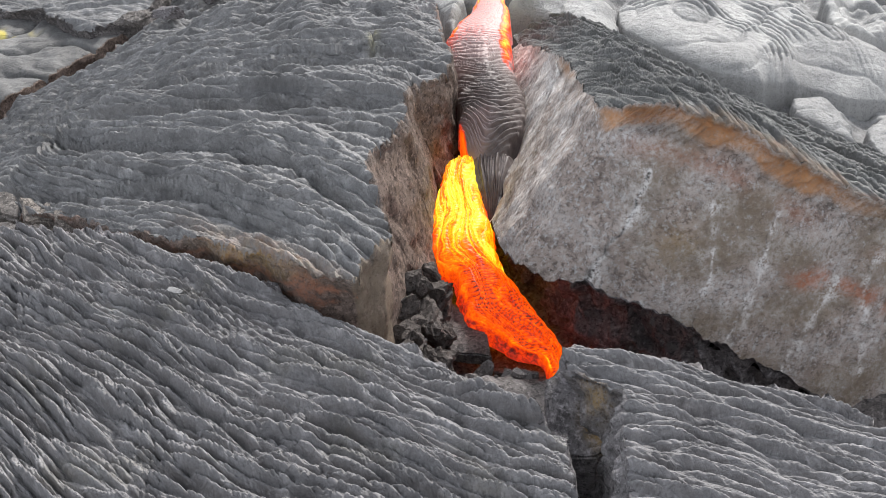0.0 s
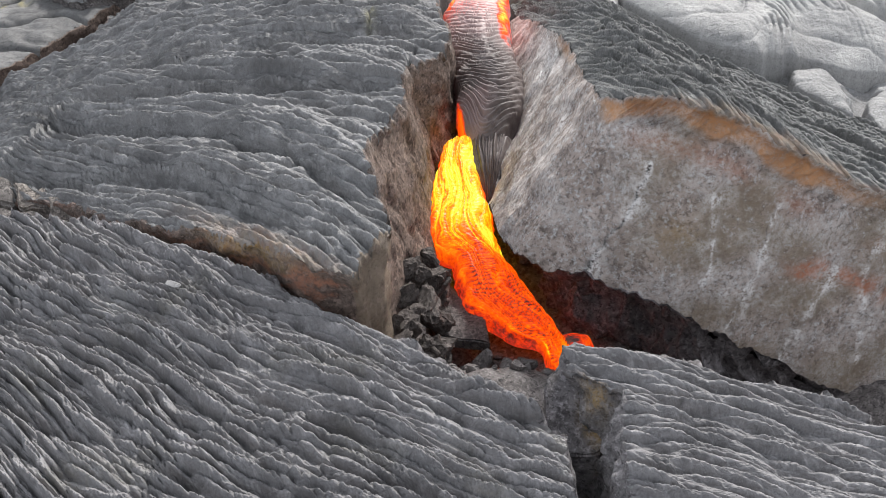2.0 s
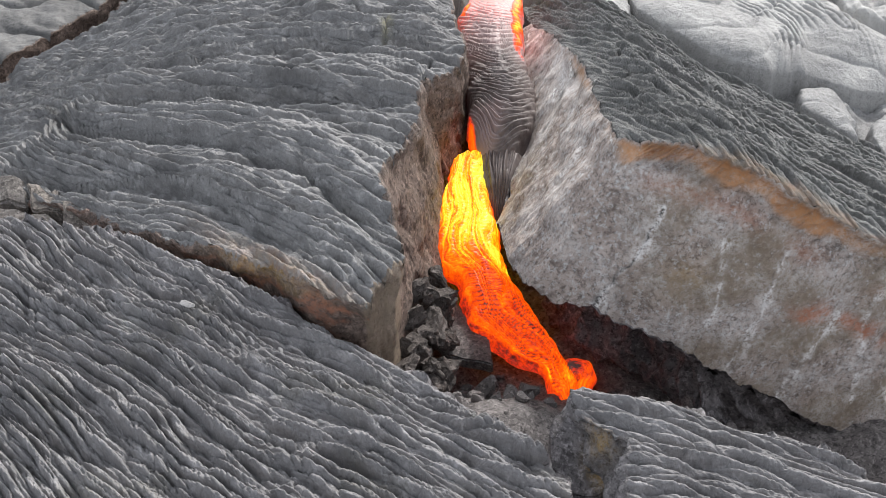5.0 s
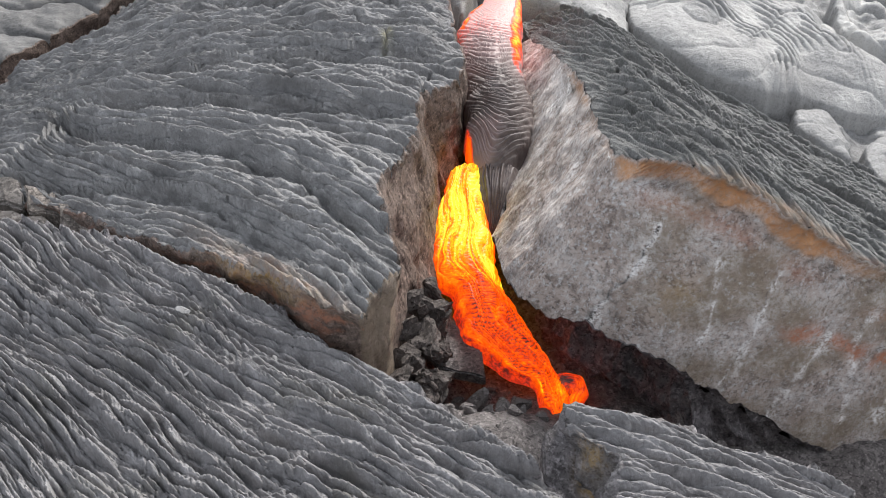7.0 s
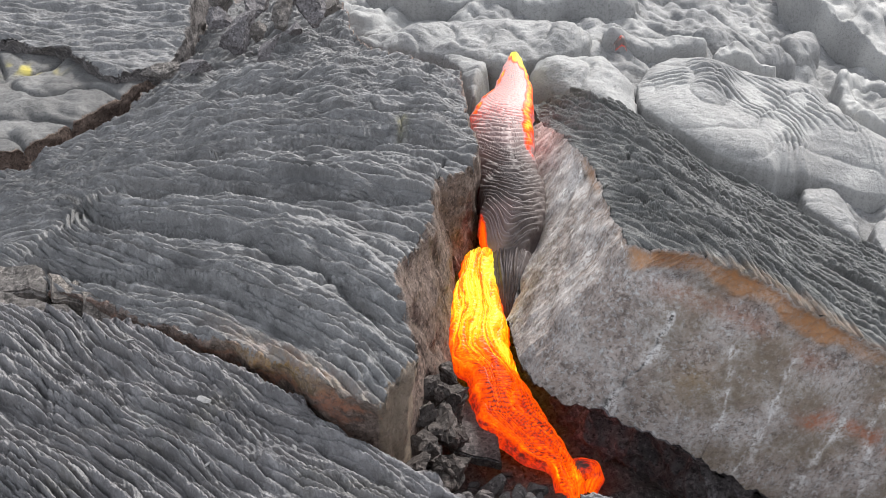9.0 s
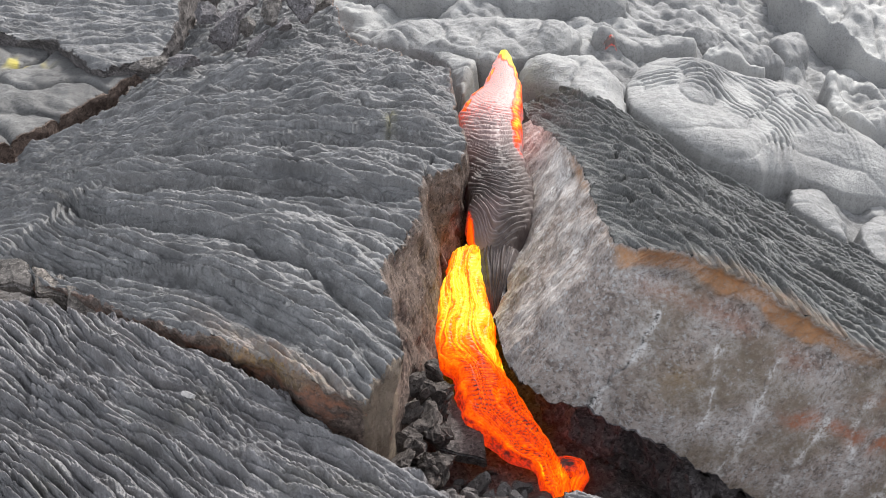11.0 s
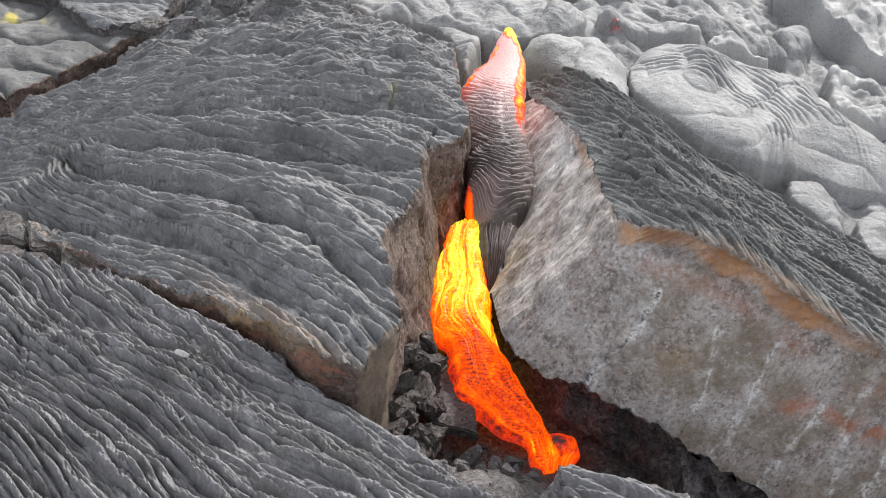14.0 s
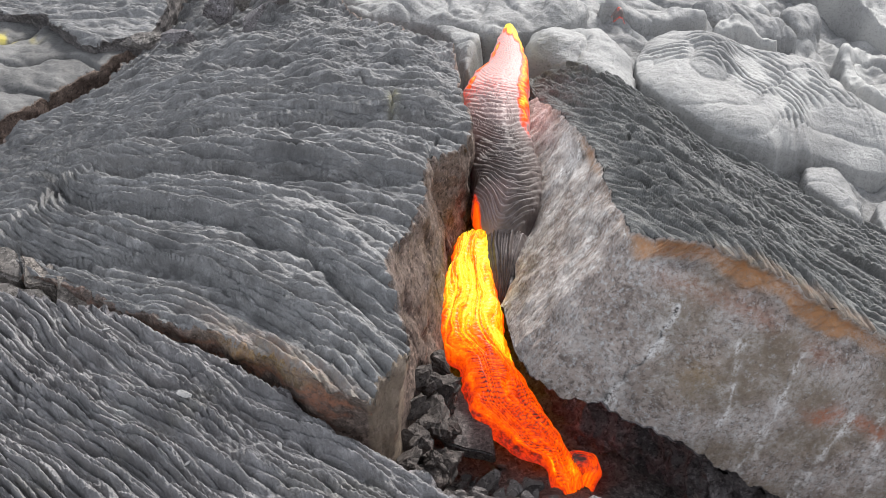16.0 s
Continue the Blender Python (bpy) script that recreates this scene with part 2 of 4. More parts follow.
def ropy_material(name, dark, light, tint):
    m, nt, b = material(name)
    col = ramp(nt, tex(nt, 14, 7, 0.65), [(0.25, dark), (0.75, light)])
    col = mixed(nt, grey(nt, tex(nt, 2.2, 3), 0.42, 0.68), col, (*tint, 1))
    col = mixed(nt, mathn(nt, "MULTIPLY", grey(nt, flow_noise(nt, 9, 42, 4), 0.50, 0.70), 0.6), col, (*[c * 0.62 for c in dark], 1))
    col = mixed(nt, mathn(nt, "MULTIPLY", grey(nt, flow_noise(nt, 16, 48, 3), 0.54, 0.74), 0.8), col, (*[c * 1.35 for c in light], 1))
    grit = grey(nt, tex(nt, 150, 3, 0.6), 0.48, 0.66)
    col = mixed(nt, mathn(nt, "MULTIPLY", grit, 0.3), col, (*[c * 0.5 for c in dark], 1))
    speck = grey(nt, tex(nt, 95, 3, 0.6), 0.60, 0.72)
    col = mixed(nt, mathn(nt, "MULTIPLY", speck, 0.6), col, (0.33, 0.33, 0.32, 1))
    soot = grey(nt, tex(nt, 5, 5, 0.6), 0.54, 0.74)
    col = mixed(nt, soot, col, (*[c * 0.75 for c in dark], 1))
    ox = node(nt, "Math", {0: attr(nt, "ox"), 1: grey(nt, tex(nt, 45, 5, 0.65), 0.2, 0.62)}, operation="MULTIPLY", use_clamp=True).outputs[0]
    col = mixed(nt, ox, col, ramp(nt, tex(nt, 16, 4), [(0.3, (0.32, 0.13, 0.06)), (0.5, (0.36, 0.20, 0.09)), (0.72, (0.33, 0.25, 0.14))]))
    ye = node(nt, "Math", {0: attr(nt, "ye"), 1: grey(nt, tex(nt, 60, 5, 0.65), 0.3, 0.65)}, operation="MULTIPLY", use_clamp=True).outputs[0]
    col = mixed(nt, ye, col, (0.40, 0.36, 0.10, 1))
    pl = node(nt, "Math", {0: attr(nt, "pale"), 1: grey(nt, tex(nt, 70, 5, 0.65), 0.25, 0.62)}, operation="MULTIPLY", use_clamp=True).outputs[0]
    col = mixed(nt, pl, col, (0.42, 0.42, 0.41, 1))
    nt.links.new(col, b.inputs["Base Color"])
    nt.links.new(node(nt, "MapRange", {"Value": tex(nt, 40, 4), "To Min": 0.50, "To Max": 0.85}).outputs[0], b.inputs["Roughness"])
    rough_bump(nt, b, [(cord(nt, 22, 90, 0.25, 2), 0.8, 0.0032), (cord(nt, 60, 70, -0.4, 1), 0.5, 0.0016), (tex(nt, 110, 4, 0.6), 0.9, 0.0032), (tex(nt, 330, 3, 0.6), 0.6, 0.0008)])
    return m


ROPY = ropy_material("ropy_crust", (0.140, 0.137, 0.138), (0.32, 0.315, 0.315), (0.215, 0.212, 0.213))
ROPY_WARM = ropy_material("ropy_crust_dusty", (0.138, 0.132, 0.135), (0.315, 0.304, 0.308), (0.213, 0.206, 0.209))
ROPY_GREEN = ropy_material("ropy_crust_greenish", (0.092, 0.092, 0.089), (0.215, 0.213, 0.208), (0.142, 0.144, 0.140))


def fracture_material(name, a, b_, c):
    m, nt, b = material(name)
    col = ramp(nt, tex(nt, 9, 7, 0.65), [(0.28, a), (0.5, b_), (0.74, c)])
    col = mixed(nt, grey(nt, tex(nt, 24, 6, 0.7), 0.48, 0.66), col, (*[v * 0.55 for v in a], 1))
    col = mixed(nt, grey(nt, tex(nt, 75, 6, 0.78), 0.50, 0.61), col, (*[v * 0.46 for v in a], 1))
    col = mixed(nt, mathn(nt, "MULTIPLY", grey(nt, tex(nt, 65, 6, 0.8), 0.52, 0.62), 0.9), col, (*[min(0.62, v * 1.9) for v in b_], 1))
    for key, gate, tone in (("tan", (0.3, 0.55), (0.26, 0.205, 0.15, 1)), ("red", (0.36, 0.58), (0.44, 0.19, 0.115, 1)), ("dark", (0.1, 0.3), (0.06, 0.055, 0.052, 1)),
                            ("ye", (0.36, 0.62), (0.40, 0.25, 0.075, 1)), ("ox", (0.20, 0.55), (0.56, 0.29, 0.14, 1)), ("white", (0.42, 0.54), (0.82, 0.79, 0.77, 1))):
        f = node(nt, "Math", {0: attr(nt, key), 1: grey(nt, tex(nt, 55 if key != "white" else 95, 6, 0.8), *gate)}, operation="MULTIPLY", use_clamp=True).outputs[0]
        col = mixed(nt, f, col, tone)
    nt.links.new(col, b.inputs["Base Color"])
    b.inputs["Roughness"].default_value = 0.82
    b.inputs["Specular IOR Level"].default_value = 0.3
    rough_bump(nt, b, [(tex(nt, 45, 7, 0.75), 0.9, 0.0060), (tex(nt, 180, 4, 0.75), 0.8, 0.0014)])
    return m


FACE = fracture_material("stained_fracture", (0.335, 0.272, 0.240), (0.455, 0.378, 0.338), (0.56, 0.48, 0.435))
BROWN = fracture_material("brown_fracture", (0.122, 0.088, 0.073), (0.180, 0.134, 0.112), (0.24, 0.185, 0.158))
DARKROCK = fracture_material("dark_rubble", (0.098, 0.087, 0.084), (0.17, 0.153, 0.148), (0.25, 0.225, 0.217))
PLATE = fracture_material("plate_rock", (0.11, 0.10, 0.10), (0.16, 0.145, 0.14), (0.20, 0.185, 0.18))
BLOCK = fracture_material("block_rock", (0.14, 0.122, 0.11), (0.21, 0.185, 0.165), (0.28, 0.25, 0.225))
BLOCK_DARK = fracture_material("block_rock_dark", (0.12, 0.108, 0.10), (0.18, 0.163, 0.152), (0.24, 0.22, 0.205))
RUBBLE = fracture_material("rubble_rock", (0.062, 0.052, 0.048), (0.10, 0.086, 0.08), (0.145, 0.128, 0.12))
HOLLOW = fracture_material("hollow_rock", (0.10, 0.09, 0.092), (0.165, 0.15, 0.153), (0.25, 0.23, 0.233))
LILAC = fracture_material("grey_fracture", (0.13, 0.12, 0.122), (0.205, 0.19, 0.194), (0.28, 0.262, 0.266))


def lobe_material(name, a, b_):
    m, nt, b = material(name)
    col = ramp(nt, tex(nt, 5, 7, 0.62), [(0.3, a), (0.7, b_)])
    col = mixed(nt, grey(nt, tex(nt, 55, 5, 0.7, (1, 1, 1), 0.6), 0.5, 0.72), col, (*[v * 0.62 for v in a], 1))
    col = mixed(nt, attr(nt, "pale"), col, (0.55, 0.54, 0.52, 1))
    col = mixed(nt, mathn(nt, "MULTIPLY", grey(nt, tex(nt, 110, 4, 0.7), 0.52, 0.70), 0.45), col, (*[v * 0.5 for v in a], 1))
    col = mixed(nt, attr(nt, "ye"), col, (0.62, 0.52, 0.10, 1))
    nt.links.new(col, b.inputs["Base Color"])
    b.inputs["Roughness"].default_value = 0.55
    rough_bump(nt, b, [(tex(nt, 34, 7, 0.68, (1, 1.8, 1), 1.2), 0.9, 0.008), (tex(nt, 160, 5, 0.7), 0.9, 0.002)])
    return m


LOBE = lobe_material("silvery_crust", (0.17, 0.168, 0.169), (0.31, 0.307, 0.306))
LOBE_DARK = lobe_material("grey_crust", (0.18, 0.178, 0.179), (0.33, 0.328, 0.327))
DULL = lobe_material("dull_crust", (0.085, 0.082, 0.081), (0.185, 0.181, 0.177))


def lava_material():
    """Glow by temperature: dark skin below 0.3, red, orange, yellow at 1."""
    m, nt, b = material("incandescent_lava")
    heat = attr(nt, "glow")
    grain = grey(nt, tex(nt, 75, 5, 0.65, (1, 1, 1), 1.2), 0.3, 0.7)
    t = mathn(nt, "ADD", heat, node(nt, "MapRange", {"Value": grain, "To Min": -0.11, "To Max": 0.11}).outputs[0])
    glow = ramp(nt, t, [(0.0, (0, 0, 0)), (0.26, (0.02, 0.0, 0.0)), (0.40, (0.62, 0.022, 0.0)), (0.58, (1.0, 0.11, 0.001)), (0.74, (1.0, 0.26, 0.003)), (0.88, (1.0, 0.62, 0.008)), (1.0, (1.0, 0.88, 0.06))])
    nt.links.new(glow, b.inputs["Emission Color"])
    b.inputs["Emission Strength"].default_value = 1.15
    m.cycles.emission_sampling = "NONE"
    skin = ramp(nt, tex(nt, 40, 5, 0.6), [(0.3, (0.062, 0.052, 0.049)), (0.7, (0.17, 0.145, 0.137))])
    hot = grey(nt, heat, 0.3, 0.5)
    nt.links.new(mixed(nt, hot, mixed(nt, attr(nt, "pale"), skin, (0.44, 0.325, 0.31, 1)), (0.02, 0.008, 0.004, 1)), b.inputs["Base Color"])
    b.inputs["Roughness"].default_value = 0.5
    rough_bump(nt, b, [(tex(nt, 130, 4, 0.6), 0.6, 0.001)])
    return m


LAVA = lava_material()

# ---- ground: one sheet to the horizon ----


def ground_height(x, y):
    z = -0.52 - 0.75 * step01(0.7, 1.8, x) * step01(2.2, 3.2, y) - 0.02 * np.clip(y - 4, 0, 3)
    z = z + 0.42 * np.exp(-((x - 0.10) / 0.32) ** 4) * step01(2.2, 1.66, y) * step01(0.9, 1.2, y)
    z = z + (-0.06 - z) * np.maximum.reduce([step01(1.08, 0.85, y), step01(-1.7, -2.1, x) * step01(3.1, 2.8, y), step01(-3.1, -3.6, x)])
    z = z + 0.50 * np.exp(-((y - 1.585 + 0.80 * x) / 0.09) ** 4) * step01(-0.12, -0.3, x) * step01(-1.7, -1.4, x)
    near = np.exp(-np.hypot(x, y - 3) / 6)
    lump = 0.05 * fbm(x * 2.1, y * 2.1, 5, 5, 0.55) + 0.04 * np.abs(pn(x * 5, y * 5, 6)) + 0.025 * np.abs(pn(x * 14, y * 14, 7)) + 0.016 * np.abs(pn(x * 24, y * 24, 9))
    return z + lump * near + (1 - near) * 0.25 * fbm(x * 0.12, y * 0.12, 8, 3)


def stretched(lo, hi, step, far, growth):
    mid = np.arange(lo, hi, step)
    tail = np.cumsum(step * growth ** np.arange(1, 60))
    tail = tail[tail < far]
    return np.r_[lo - tail[::-1], mid, mid[-1] + tail]


gx, gy = np.meshgrid(stretched(-2.6, 3.4, 0.022, 2500, 1.25), stretched(0.6, 6.0, 0.02, 2500, 1.25))
gi = np.arange(gx.size).reshape(gx.shape)
ground = mesh_object("ground", np.stack([gx.ravel(), gy.ravel(), ground_height(gx.ravel(), gy.ravel())], 1),
                     np.stack([gi[:-1, :-1], gi[:-1, 1:], gi[1:, 1:], gi[1:, :-1]], -1).reshape(-1, 4), DARKROCK)
tagged(ground, "dark broken lava rubble under the crust slabs", "ground", kind="structure")

# ---- the ropy slab beside the fissure ----


def left_base(x, y):
    x_, y_ = np.clip(x, -2.2, 0.3), np.clip(y, 1.6, 4.6)
    return 0.083 + 0.152 * x_ + 0.194 * y_ - 0.109 * x_ * x_ - 0.07 * x_ * y_ - 0.059 * y_ * y_


def left_flow(x, y):
    """Along and across the strands, which ride up over the folds."""
    r, a = np.hypot(x + 2.5, y - 3.3), np.arctan2(y - 3.3, x + 2.5)
    v = a * 2.0 + 0.22 * np.clip(x + 0.75, 0, 1) ** 2 * step01(3.4, 2.4, y)
    knot = np.exp(-(((x + 1.18) / 0.16) ** 2 + ((y - 2.78) / 0.14) ** 2))
    swirl = np.exp(-(((x + 1.40) / 0.24) ** 2 + ((y - 2.95) / 0.26) ** 2))
    return r, v + 0.10 * knot - 0.24 * swirl + 0.9 * left_folds(x, y)


def groove(x, y, ends, width, depth):
    """A narrow crack along a line of points."""
    d = np.full(np.shape(x), 9.0)
    for (x0, y0), (x1, y1) in zip(ends, ends[1:]):
        k = np.clip(((x - x0) * (x1 - x0) + (y - y0) * (y1 - y0)) / ((x1 - x0) ** 2 + (y1 - y0) ** 2), 0, 1)
        d = np.minimum(d, np.hypot(x - x0 - k * (x1 - x0), y - y0 - k * (y1 - y0)))
    return depth * np.exp(-((d + 0.003 * pn(x * 60, y * 60, 3)) / width) ** 2)


def overfold(x, y, line, height, reach):
    """A fold of crust rolled forward over the next: steep towards the near side, sinking slowly behind."""
    best, side, along = np.full(np.shape(x), 9.0), np.zeros(np.shape(x)), np.zeros(np.shape(x))
    p = np.array(line)
    run = np.r_[0, np.cumsum(np.hypot(*np.diff(p, axis=0).T))]
    for k in range(len(p) - 1):
        dx, dy = p[k + 1] - p[k]
        ll = np.hypot(dx, dy)
        q = np.clip(((x - p[k, 0]) * dx + (y - p[k, 1]) * dy) / ll**2, 0, 1)
        d = np.hypot(x - p[k, 0] - q * dx, y - p[k, 1] - q * dy)
        s = np.sign(dx * (y - p[k, 1]) - dy * (x - p[k, 0]))
        near = d < best
        best, side, along = np.where(near, d, best), np.where(near, s, side), np.where(near, run[k] + q * ll, along)
    d = best * side + 0.02 * pn(x * 5, y * 5, 91) + 0.006 * pn(x * 18, y * 18, 92)
    taper = step01(0, 0.22, along) * step01(run[-1], run[-1] - 0.22, along)
    return height * taper * (np.sqrt(np.clip(1 - (1 - np.clip(d / 0.15, 0, 1)) ** 2, 0, 1)) * np.exp(-np.clip(d - 0.12, 0, 9) / reach) - 0.25 * np.exp(-((d + 0.004) / 0.016) ** 2))


LEFT_FOLDS = [([(-1.0, 3.11), (-.86, 3.144), (-.67, 3.17), (-.54, 3.178), (-.36, 3.21), (-.187, 3.222), (.1, 3.26)], 0.085, 0.14),
              ([(-1.25, 2.95), (-1.1, 2.92), (-.97, 2.89), (-.72, 2.84), (-.54, 2.802), (-.38, 2.79), (-.02, 2.81)], 0.085, 0.12),
              ([(-1.36, 3.02), (-1.3, 2.91), (-1.185, 2.767), (-1.1, 2.69), (-.98, 2.66), (-.78, 2.594), (-.62, 2.521), (-.43, 2.391), (-.15, 2.07)], 0.075, 0.10),
              ([(-1.5, 2.64), (-1.35, 2.59), (-1.19, 2.525), (-1.0, 2.46), (-.81, 2.405), (-.62, 2.253), (-.45, 2.125), (-.33, 2.03)], 0.06, 0.10),
              ([(-1.25, 3.36), (-1.0, 3.38), (-.8, 3.42), (-.5, 3.45), (-.2, 3.47), (.1, 3.48)], 0.07, 0.12),
              ([(-1.1, 3.72), (-.8, 3.75), (-.5, 3.72), (-.2, 3.75), (.1, 3.72)], 0.07, 0.12)]
LEFT_CRACKS = [[(-.072, 2.94), (-.068, 3.02), (-.045, 3.11)], [(-.205, 3.22), (-.20, 3.30), (-.215, 3.38)], [(-1.0, 4.08), (-.86, 4.16), (-.72, 4.27), (-.55, 4.42)], [(-.86, 4.16), (-.88, 4.28)],
               [(-.30, 3.46), (-.33, 3.52)], [(-1.02, 2.86), (-1.2, 2.97), (-1.32, 3.02)], [(-.62, 3.02), (-.85, 3.0), (-1.0, 3.03)]]  # the last two are hollows


def left_folds(x, y):
    return sum(overfold(x, y, *f) for f in LEFT_FOLDS)


def left_height(x, y):
    u, v = left_flow(x, y)
    knot = np.exp(-(((x + 1.18) / 0.16) ** 2 + ((y - 2.78) / 0.14) ** 2))
    rough = step01(3.3, 3.9, y - 0.35 * x)
    h = left_folds(x, y) + ropes(u, v, 11, big=0.016, mid=0.028, width=0.0225, chips=0.12, braid=0.30, sway=0.07)
    chunk = 0.06 * np.abs(fbm(x * 3, y * 5, 31, 5, 0.5))
    back = (-(x + 1.9) * 0.777 + (y - 3.30) * 0.63)
    back = 0.03 * np.exp(-np.clip(-back, 0, 9) / 0.10) * step01(-1.15, -1.35, x)
    return left_base(x, y) - back - 0.026 + h * (1 - 0.2 * rough) + 0.03 * knot + rough * chunk - sum(groove(x, y, e, 0.005, 0.03) for e in LEFT_CRACKS[:5]) - groove(x, y, LEFT_CRACKS[5], 0.035, 0.06) - groove(x, y, LEFT_CRACKS[6], 0.03, 0.04)


LEFT = [(-1.9, 2.95, .4, 0), (-1.75, 2.85, .4, 0), (-1.43, 2.58, .35, 0), (-1.3, 2.49, .35, 0), (-1.16, 2.40, .35, 0), (-.93, 2.26, .35, 0),
        (-.725, 2.15, .36, 0), (-.6, 2.085, .36, 0), (-.5, 2.025, .36, 0), (-.32, 1.885, .38, 0), (-.2, 1.82, .5, 0, 0.04, 0.03), (-.185, 1.88, .6, 0),
        (-.1, 1.99, .7, .0, -.12, -.25), (-.134, 2.11, .7, .08, -.03, -.10), (-.186, 2.3, .7, .17), (-.115, 2.5, .66, .12), (-.08, 2.7, .58, .10), (-.072, 2.95, .48, .10),
        (.07, 3.1, .4, 0), (.077, 3.31, .35, 0), (.045, 3.6, .3, 0), (.03, 3.94, .3, 0), (.02, 4.3, .3, 0), (-.3, 4.5, .3, 0),
        (-.5, 4.75, .3, 0), (-.6, 5.2, .3, 0), (-1.25, 5.2, .3, 0), (-1.27, 4.69, .3, 0), (-1.33, 4.3, .3, 0), (-1.40, 4.04, .3, 0), (-1.37, 3.78, .3, 0), (-1.498, 3.65, .3, 0), (-1.609, 3.49, .3, 0), (-1.716, 3.40, .3, 0), (-1.9, 3.30, .3, 0), (-1.9, 2.95, .4, 0)]
LEFT = [p if len(p) == 6 else (*p, 0, 0) for p in LEFT]
line = jag(resample(LEFT, 0.008), 0.012, 3)[:-1]
slab = thing("lava_slab", "large grey ropy lava slab broken off at a glowing fissure", "lava slab")


def band_front(x, y):
    return np.exp(-((x + 0.42) / 0.22) ** 2) * step01(0.07, 0.0, np.abs(y - (1.62 - 0.80 * x) - 0.03))


sheet("ropy_crust", line[:, :2], left_height, 0.0029, ROPY, slab, flow=left_flow, grain=1.6,
      attributes={"ox": lambda x, y: 0.5 * band_front(x, y), "ye": lambda x, y: 0.4 * np.exp(-(((x + 0.2) / 0.02) ** 2 + ((y - 3.3) / 0.07) ** 2)), "pale": lambda x, y: 0 * x})
skirt("fracture_face", line, left_height, BROWN, slab, "brown broken edge with rust and tan stains", rough=0.016, seed=21,
      attributes={"tan": lambda s, h, v: 0.8 * step01(1.80, 1.83, v[:, 1]) * step01(2.03, 1.99, v[:, 1]) * (v[:, 0] > -0.21) * (v[:, 0] < 0) + 0.10 * step01(0.12, 0.0, h) * (v[:, 0] > -0.25),
                  "red": lambda s, h, v: 0.8 * np.exp(-((h - 0.07) / 0.06) ** 2) * step01(-0.2, 0.4, fbm(s * 9, h * 30, 4, 4)) * (v[:, 0] < -0.2) * (v[:, 1] < 3),
                  "ye": lambda s, h, v: 0.8 * np.exp(-((v[:, 0] + 0.48) / 0.13) ** 2) * step01(0.07, 0.01, h) * (v[:, 1] < 2.3),
                  "white": lambda s, h, v: 0.12 * step01(0.05, 0, h)})

# ---- the ropy slab in the foreground ----


def fore_base(x, y):
    return (0.09 + 0.045 * np.exp(-((x + 0.85) ** 2 / 0.2 + (y - 1.95) ** 2 / 0.12)) - 0.05 * np.exp(-((x - 0.03) ** 2 + (y - 1.68) ** 2) / 0.02)
            + 0.02 * np.exp(-((x + 0.02) ** 2 + (y - 1.42) ** 2) / 0.02))


def fore_flow(x, y):
    g = -0.42 * x + 0.17 * np.clip(0.2 - x, 0, 3) ** 2 * (0.85 + 0.25 * step01(2.1, 1.5, y))
    return 1.2 * x - 0.3 * y, (y - g) * 0.82


def fore_height(x, y):
    u, v = fore_flow(x, y)
    return fore_base(x, y) + ropes(u, v, 41, big=0.030, mid=0.030, width=0.0215, chips=0.26, braid=0.32)


FORE = [(-1.6, 2.40), (-1.308, 2.351), (-1.168, 2.301), (-1.032, 2.252), (-.853, 2.177), (-.696, 2.102), (-.543, 2.015), (-.394, 1.911), (-.269, 1.814), (-.138, 1.748), (-.052, 1.70), (.052, 1.615),
        (.064, 1.596), (.137, 1.519), (.207, 1.462), (.262, 1.40), (.265, 1.33), (.256, 1.212), (.25, 1.02), (-1.6, 1.02), (-1.6, 2.40)]
FORE = [(x, y, .45, 0) for x, y in FORE[::-1]]
line = jag(resample(FORE, 0.008), 0.010, 5)[:-1]
slab = thing("lava_slab", "grey ropy lava slab with strands running to the crack", "lava slab")
sheet("ropy_crust", line[:, :2], fore_height, 0.0025, ROPY_WARM, slab, flow=fore_flow,
      attributes={"ox": lambda x, y: 0 * x, "ye": lambda x, y: 0.05 * step01(0.3, 0.6, pn(x * 7, y * 7, 77)), "pale": lambda x, y: 0.8 * np.exp(-(((x + 0.8) / 0.03) ** 2 + ((y - 1.85) / 0.03) ** 2))})
skirt("fracture_face", line, fore_height, LILAC, slab, "rough grey broken edge", rough=0.014, seed=23,
      attributes={k: (lambda s, h, v: 0 * s) for k in ("tan", "red", "ye", "white", "ox", "dark")})

# ---- the small ropy slab across the crack ----


def side_flow(x, y):
    return x, (y + 0.24 * x) * 0.9


def side_height(x, y):
    u, v = side_flow(x, y)
    return 0.354 - 0.279 * x - 0.073 * y + ropes(u, v, 61, big=0.028, mid=0.029, width=0.0235, chips=0.32, braid=0.25)


SIDE = [(.345, .98, .5, .10), (.345, 1.12, .5, .10), (.365, 1.30, .5, .10), (.392, 1.442, .5, .08), (.316, 1.487, .5, 0), (.282, 1.507, .5, 0), (.27, 1.585, .5, 0), (.37, 1.595, .5, 0),
        (.5, 1.588, .5, 0), (.6, 1.565, .5, 0), (.71, 1.538, .5, 0), (.88, 1.528, .5, 0), (.975, 1.46, .5, 0), (1.3, 1.36, .5, 0), (1.3, 1.0, .5, 0), (.345, 1.0, .5, 0)]
SIDE = SIDE[::-1]
line = jag(resample(SIDE, 0.008), 0.010, 9)[:-1]
slab = thing("lava_slab", "grey braided lava slab with a yellow stained broken end", "lava slab")
sheet("ropy_crust", line[:, :2], side_height, 0.0024, ROPY_WARM, slab, flow=side_flow, attributes={k: (lambda x, y: 0 * x) for k in ("ox", "ye", "pale")})
